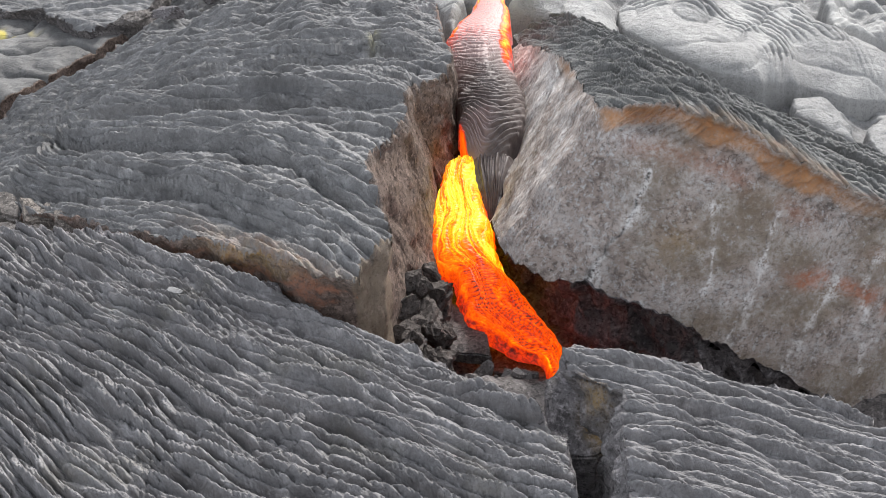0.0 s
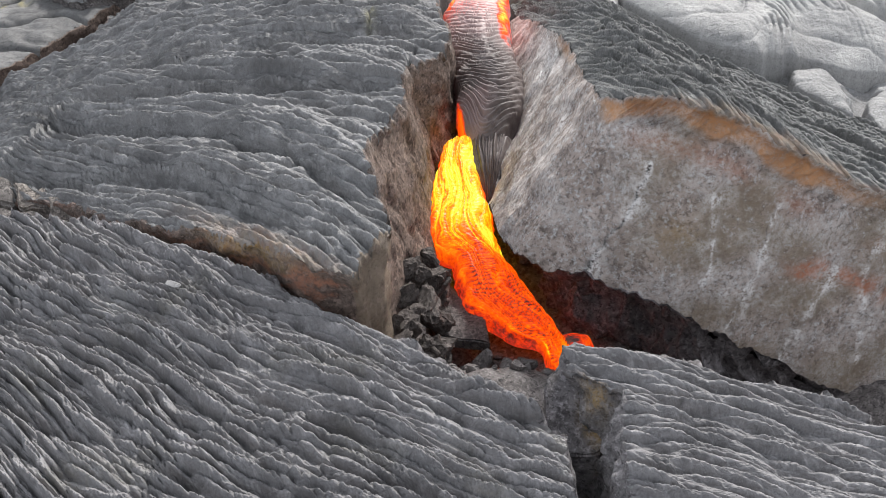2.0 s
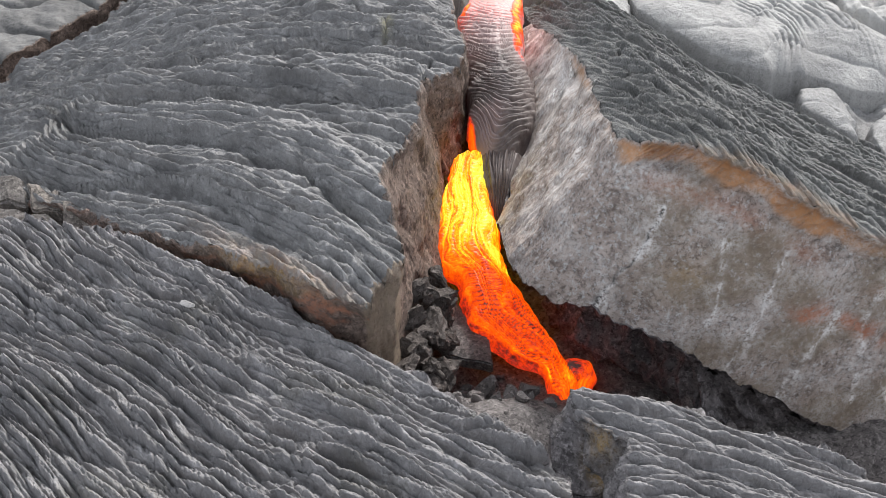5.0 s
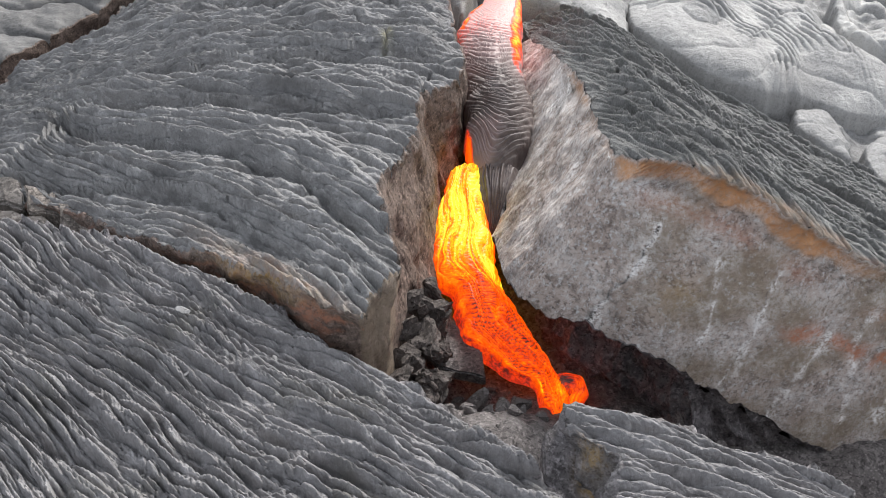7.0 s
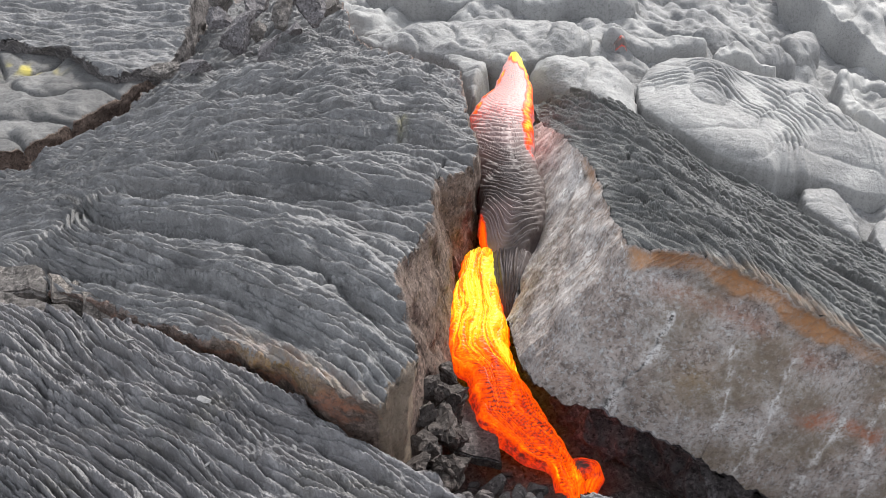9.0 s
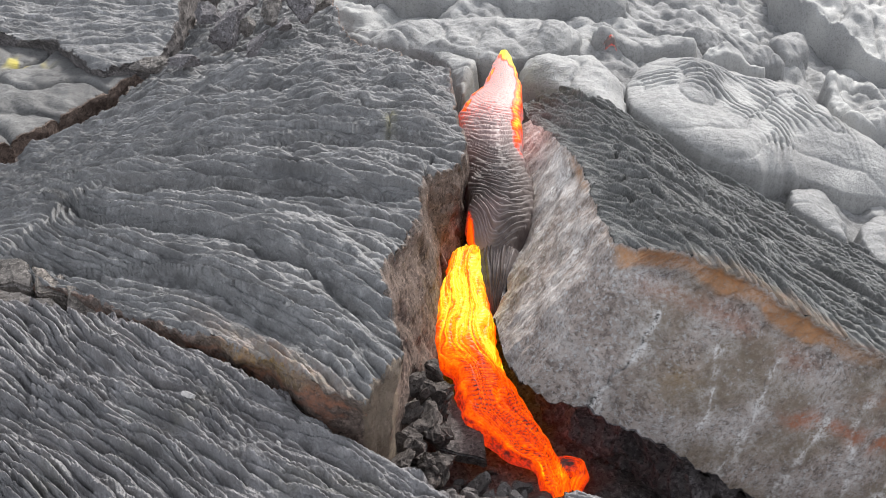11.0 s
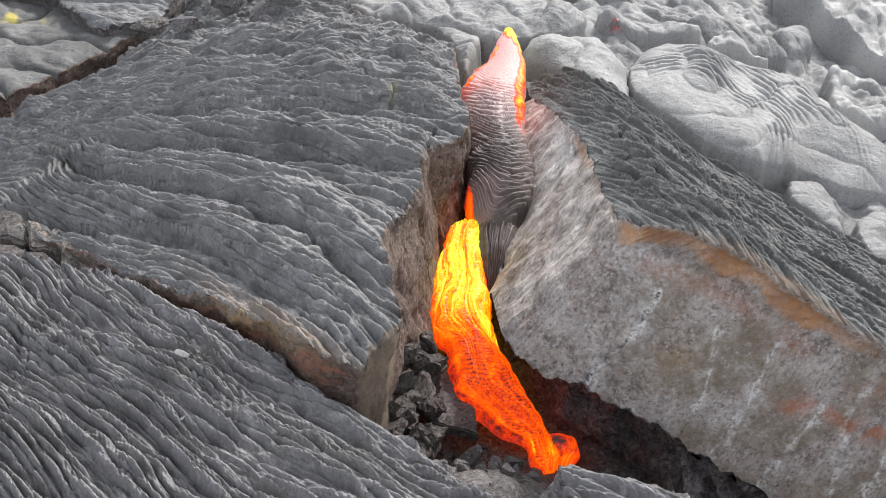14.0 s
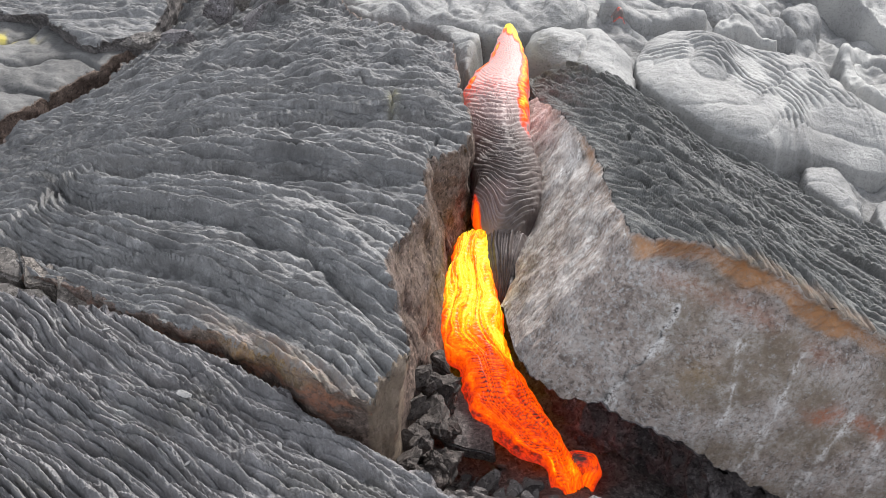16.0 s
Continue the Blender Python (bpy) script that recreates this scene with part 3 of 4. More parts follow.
skirt("fracture_face", line, side_height, LILAC, slab, "broken end, lilac grey with a yellow stain", rough=0.030, grain=12, seed=25,
      attributes={"tan": lambda s, h, v: 0 * s, "red": lambda s, h, v: 0 * s, "white": lambda s, h, v: 0.1 + 0 * s,
                  "ye": lambda s, h, v: 1.1 * np.exp(-(((v[:, 0] - 0.33) / 0.035) ** 2 + ((v[:, 1] - 1.47) / 0.04) ** 2 + ((h - 0.05) / 0.05) ** 2))})

# ---- the tilted slab with the great stained fracture face ----
CREST = np.array([(.3, .40), (.44, .45), (.6, .485), (.75, .43), (.93, .31), (1.1, .18), (1.4, .03), (1.8, -.18), (2.4, -.4)])


def right_base(x, y):
    return np.interp(x, CREST[:, 0], CREST[:, 1]) - 0.34 * np.clip(y - 2.1, 0, 9) - 0.03 * np.clip(y - 3, 0, 2)


def right_flow(x, y):
    g = 0.66 * np.exp(-(x - 0.5) / 0.3) - 0.5 * x
    return x * 0.7 - y * 0.7, (y - g) * 0.62


RIGHT_CRACKS = [[(.56, 2.93), (.585, 3.02)], [(.60, 3.42), (.62, 3.52)], [(.47, 2.72), (.52, 2.70), (.58, 2.74), (.63, 2.70)]]


def right_height(x, y):
    u, v = right_flow(x, y)
    rim_y = np.interp(x, [.45, .5, .6, .75, 1.1, 1.8], [2.2, 2.13, 2.08, 2.04, 2.06, 2.15])
    rim_x = np.interp(y, [2.2, 2.57, 2.95, 3.46, 3.9], [.45, .44, .46, .43, .36])
    calm = 0.3 + 0.7 * step01(0.0, 0.09, np.minimum(y - rim_y, x - rim_x))
    return -sum(groove(x, y, e, 0.008, 0.05) for e in RIGHT_CRACKS) + right_base(x, y) + calm * ropes(u, v, 81, big=0.028, mid=0.029, width=0.024, chips=0.20)


TOP = [(.36, 3.9, 0), (.43, 3.46, 0), (.46, 2.95, 0), (.44, 2.57, 0), (.45, 2.2, 0), (.5, 2.13, 0), (.6, 2.08, 0), (.75, 2.04, 0), (.93, 2.04, 0), (1.1, 2.06, 0), (1.4, 2.1, 0), (1.8, 2.15, 0)]
FOOT = [(.31, 3.9, -.25), (.32, 3.46, -.22), (.25, 2.95, -.22), (.165, 2.62, -.22), (.172, 2.22, -.02), (.22, 2.06, .01), (.4, 1.99, -.01), (.6, 1.94, -.09), (.74, 1.93, -.2), (.92, 1.94, -.32), (1.2, 1.95, -.55), (1.6, 1.98, -.8)]
BACK = [(2.3, 3.2), (1.95, 3.55), (1.7, 3.85), (1.45, 4.1), (1.2, 4.25), (.9, 4.5), (.65, 4.40), (.36, 4.3)]
par = np.linspace(0, len(TOP) - 1, 620)
top = np.stack([np.interp(par, np.arange(len(TOP)), np.array(TOP)[:, k]) for k in range(3)], 1)
foot = np.stack([np.interp(par, np.arange(len(FOOT)), np.array(FOOT)[:, k]) for k in range(3)], 1)
top = jag(top, 0.007, 13)
foot = foot + np.column_stack([0 * par, 0 * par, 0.022 * fbm(par * 2.3, par * 0, 15, 4, 0.6)])
rim = np.concatenate([top[:, :2], jag(resample(BACK, 0.01), 0.01, 19)])
slab = thing("lava_slab", "great tilted lava slab with a flat stained fracture face", "lava slab")
ZERO = lambda x, y: 0 * x
sheet("ropy_crust", rim, right_height, 0.0033, ROPY_GREEN, slab, flow=right_flow, grain=1.0,
      attributes={"ox": lambda x, y: 0.4 * step01(0.035, 0.0, y - 2.06) * (x < 1.2), "ye": ZERO, "pale": ZERO})
top[:, 2] = right_height(top[:, 0], top[:, 1]) - 0.006


def strip(x, z, line, width):
    """How near a point of the face lies to a wandering line on it, 0 to 1."""
    x, z = x + 0.014 * pn(x * 14, z * 14, 3) + 0.006 * pn(x * 45, z * 45, 4), z + 0.014 * pn(x * 14, z * 14, 5)
    d = np.full(np.shape(x), 9.0)
    for (x0, z0), (x1, z1) in zip(line, line[1:]):
        k = np.clip(((x - x0) * (x1 - x0) + (z - z0) * (z1 - z0)) / ((x1 - x0) ** 2 + (z1 - z0) ** 2), 0, 1)
        d = np.minimum(d, np.hypot(x - x0 - k * (x1 - x0), z - z0 - k * (z1 - z0)))
    return np.exp(-((d / width) ** 2))


HAIRLINE = [(.394, .0), (.443, .095), (.523, .208), (.55, .315)]
VEINS = [HAIRLINE, [(.702, -.04), (.711, .065), (.702, .208)], [(.77, -.184), (.818, -.056), (.88, .166)], [(.90, -.38), (.992, -.2), (1.067, -.071)], [(1.163, -.391), (1.153, -.087), (1.18, -.025)], [(1.28, -.4), (1.33, -.2)]]


def veins(s, h, v):
    """Mineral veins along hairline cracks, and powdery blooms where they spread."""
    x, z = v[:, 0], v[:, 2]
    total = sum(1.5 * strip(x, z, line, 0.0048) * step01(-0.6, 0.1, pn(x * 26, z * 26, 15)) + 0.7 * strip(x, z, line, 0.024) * step01(-0.2, 0.4, pn(x * 20, z * 20, 6)) for line in VEINS)
    for bx, bz, bw, bh in ((.41, .03, .03, .05), (.54, .29, .04, .05), (.71, .2, .03, .05), (.84, -.05, .07, .06), (.80, -.12, .05, .06), (1.2, -.28, .06, .05), (1.05, -.1, .05, .04), (.70, .05, .03, .06)):
        total = total + 0.5 * np.exp(-(((x - bx) / bw) ** 2 + ((z - bz) / bh) ** 2)) * step01(-0.25, 0.4, pn(x * 30, z * 30, 6))
    return np.clip(total * step01(-0.7, 0.0, pn(x * 16, z * 16, 5)), 0, 1)


loft("fracture_face", top, foot, 170, FACE, slab, "flat fracture face with white, tan and red stains", rough=0.009, grain=6, seed=27,
     attributes={"white": lambda s, h, v: np.clip(1.0 * veins(s, h, v) + 0.5 * step01(0.50, 0.40, v[:, 0]) * step01(2.12, 2.35, v[:, 1]) * step01(-0.1, 0.45, pn(s * 11 + 2 * pn(s * 4, h * 4, 2), h * 3.2, 9)) + 0.30 * step01(-0.2, 0.4, pn(v[:, 0] * 9, v[:, 2] * 9, 8)), 0, 1),
                 "dark": lambda s, h, v: 1.2 * strip(v[:, 0] + 0.004, v[:, 2], HAIRLINE, 0.0032) + 0.5 * strip(v[:, 0] + 0.004, v[:, 2], VEINS[2], 0.002) + 0.5 * step01(0.2, 0.6, pn(v[:, 0] * 5 + 3, v[:, 2] * 5, 18)) * step01(0.5, 0.42, v[:, 0]),
                 "tan": lambda s, h, v: 0.9 * step01(0.42, 0.6, v[:, 0]) * step01(-0.35, 0.35, pn(v[:, 0] * 4.5, v[:, 2] * 6, 12)),
                 "red": lambda s, h, v: 1.7 * np.exp(-((v[:, 2] - (-0.025 - 0.48 * (v[:, 0] - 0.95)) + 0.03 * pn(v[:, 0] * 8, v[:, 2] * 8, 16)) / 0.035) ** 2) * step01(0.88, 1.0, v[:, 0]) * step01(-0.5, 0.2, pn(v[:, 0] * 12, v[:, 2] * 12, 19)) + 0.5 * np.exp(-((h - 0.12) / 0.03) ** 2) * step01(0.46, 0.52, v[:, 0]) * step01(-0.3, 0.3, pn(s * 6, h * 6, 17)),
                 "ye": lambda s, h, v: 0.25 * np.exp(-((h - 0.03) / 0.02) ** 2) * step01(0.42, 0.46, v[:, 0]) + 0.5 * np.exp(-(((v[:, 0] - 0.62) / 0.05) ** 2 + ((v[:, 2] - 0.12) / 0.05) ** 2)),
                 "ox": lambda s, h, v: 1.0 * step01(0.0, 0.02, h) * step01(0.075, 0.045, h + 0.02 * pn(s * 9, h * 9, 14)) * step01(0.43, 0.47, v[:, 0]) * step01(1.25, 1.0, v[:, 0])}, ridged=(0.005, 0.075, 0.018))
recess = step01(0.75, 0.40, foot[:, 0]) * step01(2.75, 2.4, foot[:, 1])
cave = foot + np.column_stack([0.02 + 0.15 * recess, 0.04 + 0.17 * recess, -0.07 - 0.02 * recess])
loft("underside", foot, cave, 40, HOLLOW, slab, "dark rough underside over the hollow", rough=0.025, grain=11, seed=29, attributes={k: (lambda s, h, v: 0 * s) for k in ("tan", "red", "ye", "white", "ox", "dark")})
deep = cave + np.column_stack([0 * recess, -0.10 + 0.08 * recess, -0.6 + 0 * recess])
loft("hollow_wall", cave, deep, 90, HOLLOW, slab, "dark brown rough wall of the hollow", rough=0.035, grain=11, seed=33, attributes={k: (lambda s, h, v: 0 * s) for k in ("tan", "red", "ye", "white", "ox", "dark")})

# ---- lava ----


def tongue(name, path, heat, rows, cols, wrinkle, parent, label):
    """A flow along a path: columns x, y, z, half width, crown height."""
    p = np.asarray(path, float)
    k = np.linspace(0, len(p) - 1, rows)
    c = np.stack([np.interp(k, np.arange(len(p)), p[:, n]) for n in range(5)], 1)
    for _ in range(int(rows / len(p) * 2)):
        c[1:-1] = (c[:-2] + 2 * c[1:-1] + c[2:]) / 4
    t = np.gradient(c[:, :2], axis=0)
    n = np.stack([-t[:, 1], t[:, 0]], 1) / np.linalg.norm(t, axis=1, keepdims=True)
    a = np.linspace(-1, 1, cols)
    s = np.r_[0, np.cumsum(np.linalg.norm(np.diff(c[:, :3], axis=0), axis=1))]
    S, A = np.meshgrid(s, a, indexing="ij")
    edge = 1 + 0.12 * fbm(S * 9, A * 0 + np.sign(A) * 3, 51, 3)
    x = c[:, 0:1] + n[:, 0:1] * A * c[:, 3:4] * edge
    y = c[:, 1:2] + n[:, 1:2] * A * c[:, 3:4] * edge
    crown = np.sqrt(np.clip(1 - A**2, 0, 1))
    z = c[:, 2:3] + c[:, 4:5] * (crown - 0.3) - 0.06 * np.clip(np.abs(A) - 0.93, 0, 1) / 0.07
    z = z + (wrinkle(S, A) - 0.015) * crown
    i = np.arange(rows * cols).reshape(rows, cols)
    faces = np.stack([i[:-1, :-1], i[1:, :-1], i[1:, 1:], i[:-1, 1:]], -1).reshape(-1, 4)
    return mesh_object(name, np.stack([x.ravel(), y.ravel(), z.ravel()], 1), faces, LAVA, parent, label, {"glow": heat(S, A, s[-1]).ravel(), "pale": np.clip(1.0 * step01(0.72, 0.42, S / s[-1] + 0.06 * pn(S * 9, A * 2, 30)) + 0.06 + 0.6 * step01(0.84, 0.9, S / s[-1]) * step01(0.5, -0.3, A), 0, 1).ravel()})


flow = thing("lava_flow", "glowing lava stream pouring through the fissure", "lava flow")


def fold_lines(S, A):
    q = S - (0.10 + 0.08 * step01(0.6, 1.2, S)) * (1 - A**2) + 0.010 * pn(S * 7, A * 1.6, 71) - 0.04 * A
    wide, _, _ = cords(A * 0.15, q, 0.030, 72, 1.0, 2.5)
    thin = cords(A * 0.12, q, 0.0135, 73, 1.6, 3.5)[0]
    return wide, thin


def folds(S, A):
    wide, thin = fold_lines(S, A)
    grown = step01(0.45, 0.85, S) * step01(1.56, 1.42, S)
    return 0.004 + 0.026 * wide * grown + 0.020 * thin * (0.2 + 0.8 * grown) * step01(1.64, 1.5, S)


def crusted(S, A, length):
    """Hot at the mouth and along both margins, skinned over between them, with glow in the folds."""
    f = S / length + 0.03 * pn(S * 7, A * 2, 5)
    ragged = 0.25 * pn(S * 14, A * 4, 4) + 0.15 * pn(S * 40, A * 9, 34)
    wide, thin = fold_lines(S, A)
    mouth = (1.1 + ragged) * step01(0.15, 0.07, f - 0.06 * A)
    right = (0.85 + ragged) * np.exp(-((A - 0.80) / 0.19) ** 2) * step01(0.74, 0.45, f) * step01(0.06, 0.14, f)
    left = (0.85 + ragged) * np.exp(-((A + 0.78 - 1.2 * np.clip(0.22 - f, 0, 1)) / 0.11) ** 2) * step01(0.48, 0.34, f) * step01(-0.5, 0.1, pn(S * 8, A, 33)) * step01(0.08, 0.16, f)
    warm = 0.31 * step01(0.80, 0.35, f) + 0.05 * (1 - thin) * step01(0.7, 0.3, f)
    tail = 0.62 * np.exp(-((A + 0.95) / 0.10) ** 2) * step01(0.80, 0.9, f)
    return np.clip(np.maximum.reduce([mouth, right, left, warm, tail]), 0, 1)


tongue("crusted_tongue", [(.275, 4.42, -.15, .018, .02), (.270, 4.32, -.13, .036, .03), (.255, 4.06, -.13, .088, .05), (.19, 3.83, -.14, .138, .07), (.18, 3.65, -.14, .132, .08), (.197, 3.38, -.13, .12, .085),
                          (.21, 3.2, -.12, .128, .09), (.205, 3.1, -.12, .125, .10), (.187, 3.01, -.13, .105, .10), (.165, 2.93, -.17, .07, .09), (.14, 2.87, -.24, .04, .06)],
       crusted, 420, 110, folds, flow, "wrinkled cooling skin, pinkish grey over glow")


def ribbon(name, edges, crown, heat, rows, cols, wrinkle, parent, label, pale=0.0):
    """A flow between two banks: columns x, y of one bank, x, y of the other, z."""
    p = np.asarray(edges, float)
    k = np.linspace(0, len(p) - 1, rows)
    c = np.stack([np.interp(k, np.arange(len(p)), p[:, n]) for n in range(5)], 1)
    for _ in range(int(rows / len(p) * 3)):
        c[1:-1] = (c[:-2] + 2 * c[1:-1] + c[2:]) / 4
    mid = (c[:, 0:2] + c[:, 2:4]) / 2
    s = np.r_[0, np.cumsum(np.hypot(np.hypot(*np.diff(mid, axis=0).T), np.diff(c[:, 4])))]
    S, A = np.meshgrid(s, np.linspace(-1, 1, cols), indexing="ij")
    wob = A + np.abs(A) * (0.10 * pn(S * 13, np.sign(A) * 3 + 0.3, 51) + 0.06 * pn(S * 34, np.sign(A) * 3 + 0.3, 52))
    half = np.hypot(c[:, 2] - c[:, 0], c[:, 3] - c[:, 1])[:, None] / 2
    x = mid[:, 0:1] + wob * (c[:, 2:3] - c[:, 0:1]) / 2
    y = mid[:, 1:2] + wob * (c[:, 3:4] - c[:, 1:2]) / 2
    round_ = np.sqrt(np.clip(1 - A**2, 0, 1))
    ends = step01(0, 0.03, S) * step01(s[-1], s[-1] - 0.02, S)
    z = c[:, 4:5] + crown * half * (round_ - 0.5) * ends + wrinkle(S, A) * round_ - 0.03 * (1 - ends)
    glow = heat(S, A, s[-1])
    for side in (0, -1):
        e = [v[:, side:side + 1] if side == 0 else v[:, -1:] for v in (x, y, z, glow)]
        out = (e[0] - mid[:, 0:1]) / half * 0.010, (e[1] - mid[:, 1:2]) / half * 0.010
        low = (e[0] + out[0], e[1] + out[1], e[2] - 0.022, 0.36 + 0 * e[3])
        x, y, z, glow = [np.concatenate([b, a] if side == 0 else [a, b], 1) for a, b in zip((x, y, z, glow), low)]
    i = np.arange(x.size).reshape(x.shape)
    faces = np.stack([i[:-1, :-1], i[1:, :-1], i[1:, 1:], i[:-1, 1:]], -1).reshape(-1, 4)
    return mesh_object(name, np.stack([x.ravel(), y.ravel(), z.ravel()], 1), faces, LAVA, parent, label, {"glow": glow.ravel(), "pale": pale + 0 * x.ravel()})


def arcs(S, A):
    """Fine wrinkles bowed down the flow."""
    return cords(A * 0.12, S - 0.055 * (1 - A**2) + 0.006 * pn(S * 14, A * 2, 11), 0.0125, 9, 1.1, 4)[0]


def ember(S, A, length):
    return np.clip(0.36 - 0.3 * np.abs(A) - 0.25 * np.abs(S / length - 0.5) + 0.2 * pn(S * 60, A * 3, 31), 0, 1)


def streaks(S, A):
    q = A + 0.35 * pn(S * 5, A * 1.5, 74)
    return 0.012 * crease(S * 4, q * 5, 75) + 0.004 * arcs(S, A) + 0.004 * pn(S * 60, A * 6, 76)


def molten(S, A, length):
    """White-yellow where it wells up, cooling to orange and red in streaks along the flow and fine bowed wrinkles."""
    f = S / length
    q = A + 0.40 * pn(S * 5, A * 1.4, 74) + 0.12 * pn(S * 14, A * 4, 77)
    fil = 0.6 * pn(S * 3.0, q * 4.5, 6) + 0.5 * pn(S * 7, q * 11, 7) + 0.35 * pn(S * 18, q * 22, 8)
    clot = 0.5 * pn(S * 45, A * 5, 21) + 0.5 * pn(S * 85, A * 10, 22)
    cool = step01(0.36, 0.60, f + 0.05 * pn(S * 9, A * 2, 23) - 0.05 * A)
    h = 0.92 - 0.37 * cool + (0.36 - 0.20 * cool) * fil + (0.05 + 0.06 * cool) * clot
    h = h - 0.36 * (1 - arcs(S, A)) * (0.15 + 0.85 * step01(-0.4, 0.3, pn(S * 6, A * 1.5, 41))) * cool * step01(1.0, 0.75, np.abs(A))
    h = h - 0.34 * np.exp(-(((f - 0.36) / 0.09) ** 2 + ((A + 0.85) / 0.22) ** 2)) - 0.22 * np.exp(-(((f - 0.10) / 0.08) ** 2 + ((A + 0.9) / 0.25) ** 2))
    h = h - 0.18 * np.exp(-(((f - 0.50) / 0.05) ** 2 + ((A - 0.1) / 0.2) ** 2))
    h = h - 0.14 * step01(0.86, 1.0, np.abs(A)) + 0.30 * np.exp(-((A + 0.88) / 0.09) ** 2) * step01(0.48, 0.55, f) * step01(0.05, 0.45, pn(S * 11, A, 10))
    h = h + 0.18 * np.exp(-(((f - 0.96) / 0.03) ** 2 + ((A - 0.2) / 0.6) ** 2))
    return np.clip(h, 0.05, 1)


ribbon("molten_stream", [(.030, 2.965, .160, 2.96, -.19), (.005, 2.829, .137, 2.813, -.20), (-.030, 2.701, .150, 2.731, -.22), (-.056, 2.611, .169, 2.634, -.25), (-.042, 2.503, .179, 2.541, -.28), (.038, 2.468, .196, 2.452, -.30),
                         (.046, 2.364, .253, 2.351, -.32), (.074, 2.279, .288, 2.286, -.34), (.150, 2.218, .316, 2.237, -.36), (.209, 2.169, .336, 2.190, -.375), (.288, 2.138, .343, 2.172, -.385), (.299, 2.066, .376, 2.108, -.39), (.326, 2.013, .385, 2.062, -.40)],
       0.75, molten, 640, 170, streaks, flow, "incandescent yellow to orange melt")


def curl_heat(S, A, length):
    return np.clip(0.40 + 0.16 * step01(0.4, 0.9, S / length) - 0.2 * np.exp(-((A - 0.3) / 0.4) ** 2) * step01(0.6, 0.3, S / length) + 0.13 * pn(S * 40, A * 4, 24) + 0.1 * pn(S * 20, A * 9, 25), 0.05, 1)


ribbon("curled_toe", [(.317, 2.150, .342, 2.093, -.385), (.373, 2.163, .372, 2.098, -.375), (.427, 2.140, .390, 2.084, -.37), (.436, 2.089, .382, 2.071, -.375), (.402, 2.060, .367, 2.075, -.40)],
       0.6, curl_heat, 120, 50, lambda S, A: 0.004 * crease(S * 30, A * 5, 26), flow, "red curled toe of the melt")
ribbon("drapery", [(.120, 2.945, .262, 2.945, -.16), (.118, 2.829, .236, 2.829, -.20), (.140, 2.771, .210, 2.771, -.25), (.150, 2.715, .186, 2.715, -.31)],
       0.6, lambda S, A, length: 0.16 * step01(-0.4, -1.0, A) + 0 * S, 120, 90, lambda S, A: 0.016 * crease(S * 5, A * 5 + 0.5 * pn(S * 7, A, 28), 27, 0.2), flow, "dark folded skin hanging from the lip", 0.05)

# ---- silvery pahoehoe lobes behind ----


def plain_slope(x, y):
    return -0.36 - 0.30 * np.clip(x - 0.7, 0, 2.6) + 0.03 * (y - 4)


def mound(label, outline, tall, reach, seed, material_, pale=0.3, lumps=1.0, folds=None, grain=0.006, step=0.008):
    """A bulging toe of crust over its outline: steep round sides, an uneven back, and folds in arcs round a centre (x, y, nearest, furthest, spacing, height)."""
    p = np.array(outline, float)
    for _ in range(3):
        q = np.roll(p, -1, 0)
        p = np.stack([0.75 * p + 0.25 * q, 0.25 * p + 0.75 * q], 1).reshape(-1, 2)
    p = jag(resample(np.concatenate([p, p[:1]]), 0.02), 0.012, seed)[:-1]

    def height(x, y):
        d = away(x, y, p)
        dome = np.clip(1 - (1 - np.clip(d / reach, 0, 1)) ** 2, 0, 1) ** 0.7
        z = plain_slope(x, y) - 0.03 + 0.72 * tall * dome * (1 + 0.35 * pn(x * 2.6, y * 2.6, seed + 1)) - 0.22 * np.clip(1 - d / max(0.03, 4 * step), 0, 1)
        warp = 0.05 * pn(x * 3, y * 3, seed + 2)
        z = z + lumps * dome * (0.038 * fbm(x * 3.4, y * 3.4, seed + 3, 4, 0.5) - 0.024 * np.exp(-np.abs(pn(x * 3.1 + warp, y * 3.1, seed + 4)) / 0.05))
        z = z + grain * dome * (ridge((x + warp) * 9 + y * 3, (y + warp) * 30, seed + 5) + 0.6 * ridge(x * 24, y * 44, seed + 6))
        if folds:
            cx, cy, near, far, gap, rise = folds
            r, a = np.hypot(x - cx, y - cy), np.arctan2(y - cy, x - cx)
            zone = step01(near, near + 0.15, r) * step01(far, far - 0.2, r)
            c, t, _ = cords(a * 0.6, r + 0.05 * pn(x * 3, y * 3, seed + 8), gap, seed + 9, 0.8, 1.2)
            fade = step01(-0.5, 0.3, pn(a * 3, r * 6, seed + 12)) * step01(-0.55, 0.1, pn(x * 1.9, y * 1.9, seed + 7))
            z = z + rise * zone * dome * fade * (0.5 * c - 0.8 * np.exp(-(1 - np.abs(t)) / 0.30) + 0.25 * ridge(a * 4, r * 0.8 / gap, seed + 10))
        return z

    ob = sheet("pahoehoe_lobe", p, height, step, material_, None,
               attributes={"pale": lambda x, y: pale * (0.45 + 0.55 * step01(-0.2, 0.4, pn(x * 3.5, y * 3.5, seed + 11))), "ye": lambda x, y: 0 * x}, soften=0)
    return tagged(ob, label, "lava lobe", "silvery lava lobes")


FIELD = [(-.75, 4.75), (.1, 4.5), (.8, 4.25), (1.2, 4.0), (1.6, 3.6), (1.95, 3.25), (4.5, 2.7), (4.5, 8.5), (-.75, 8.5)]


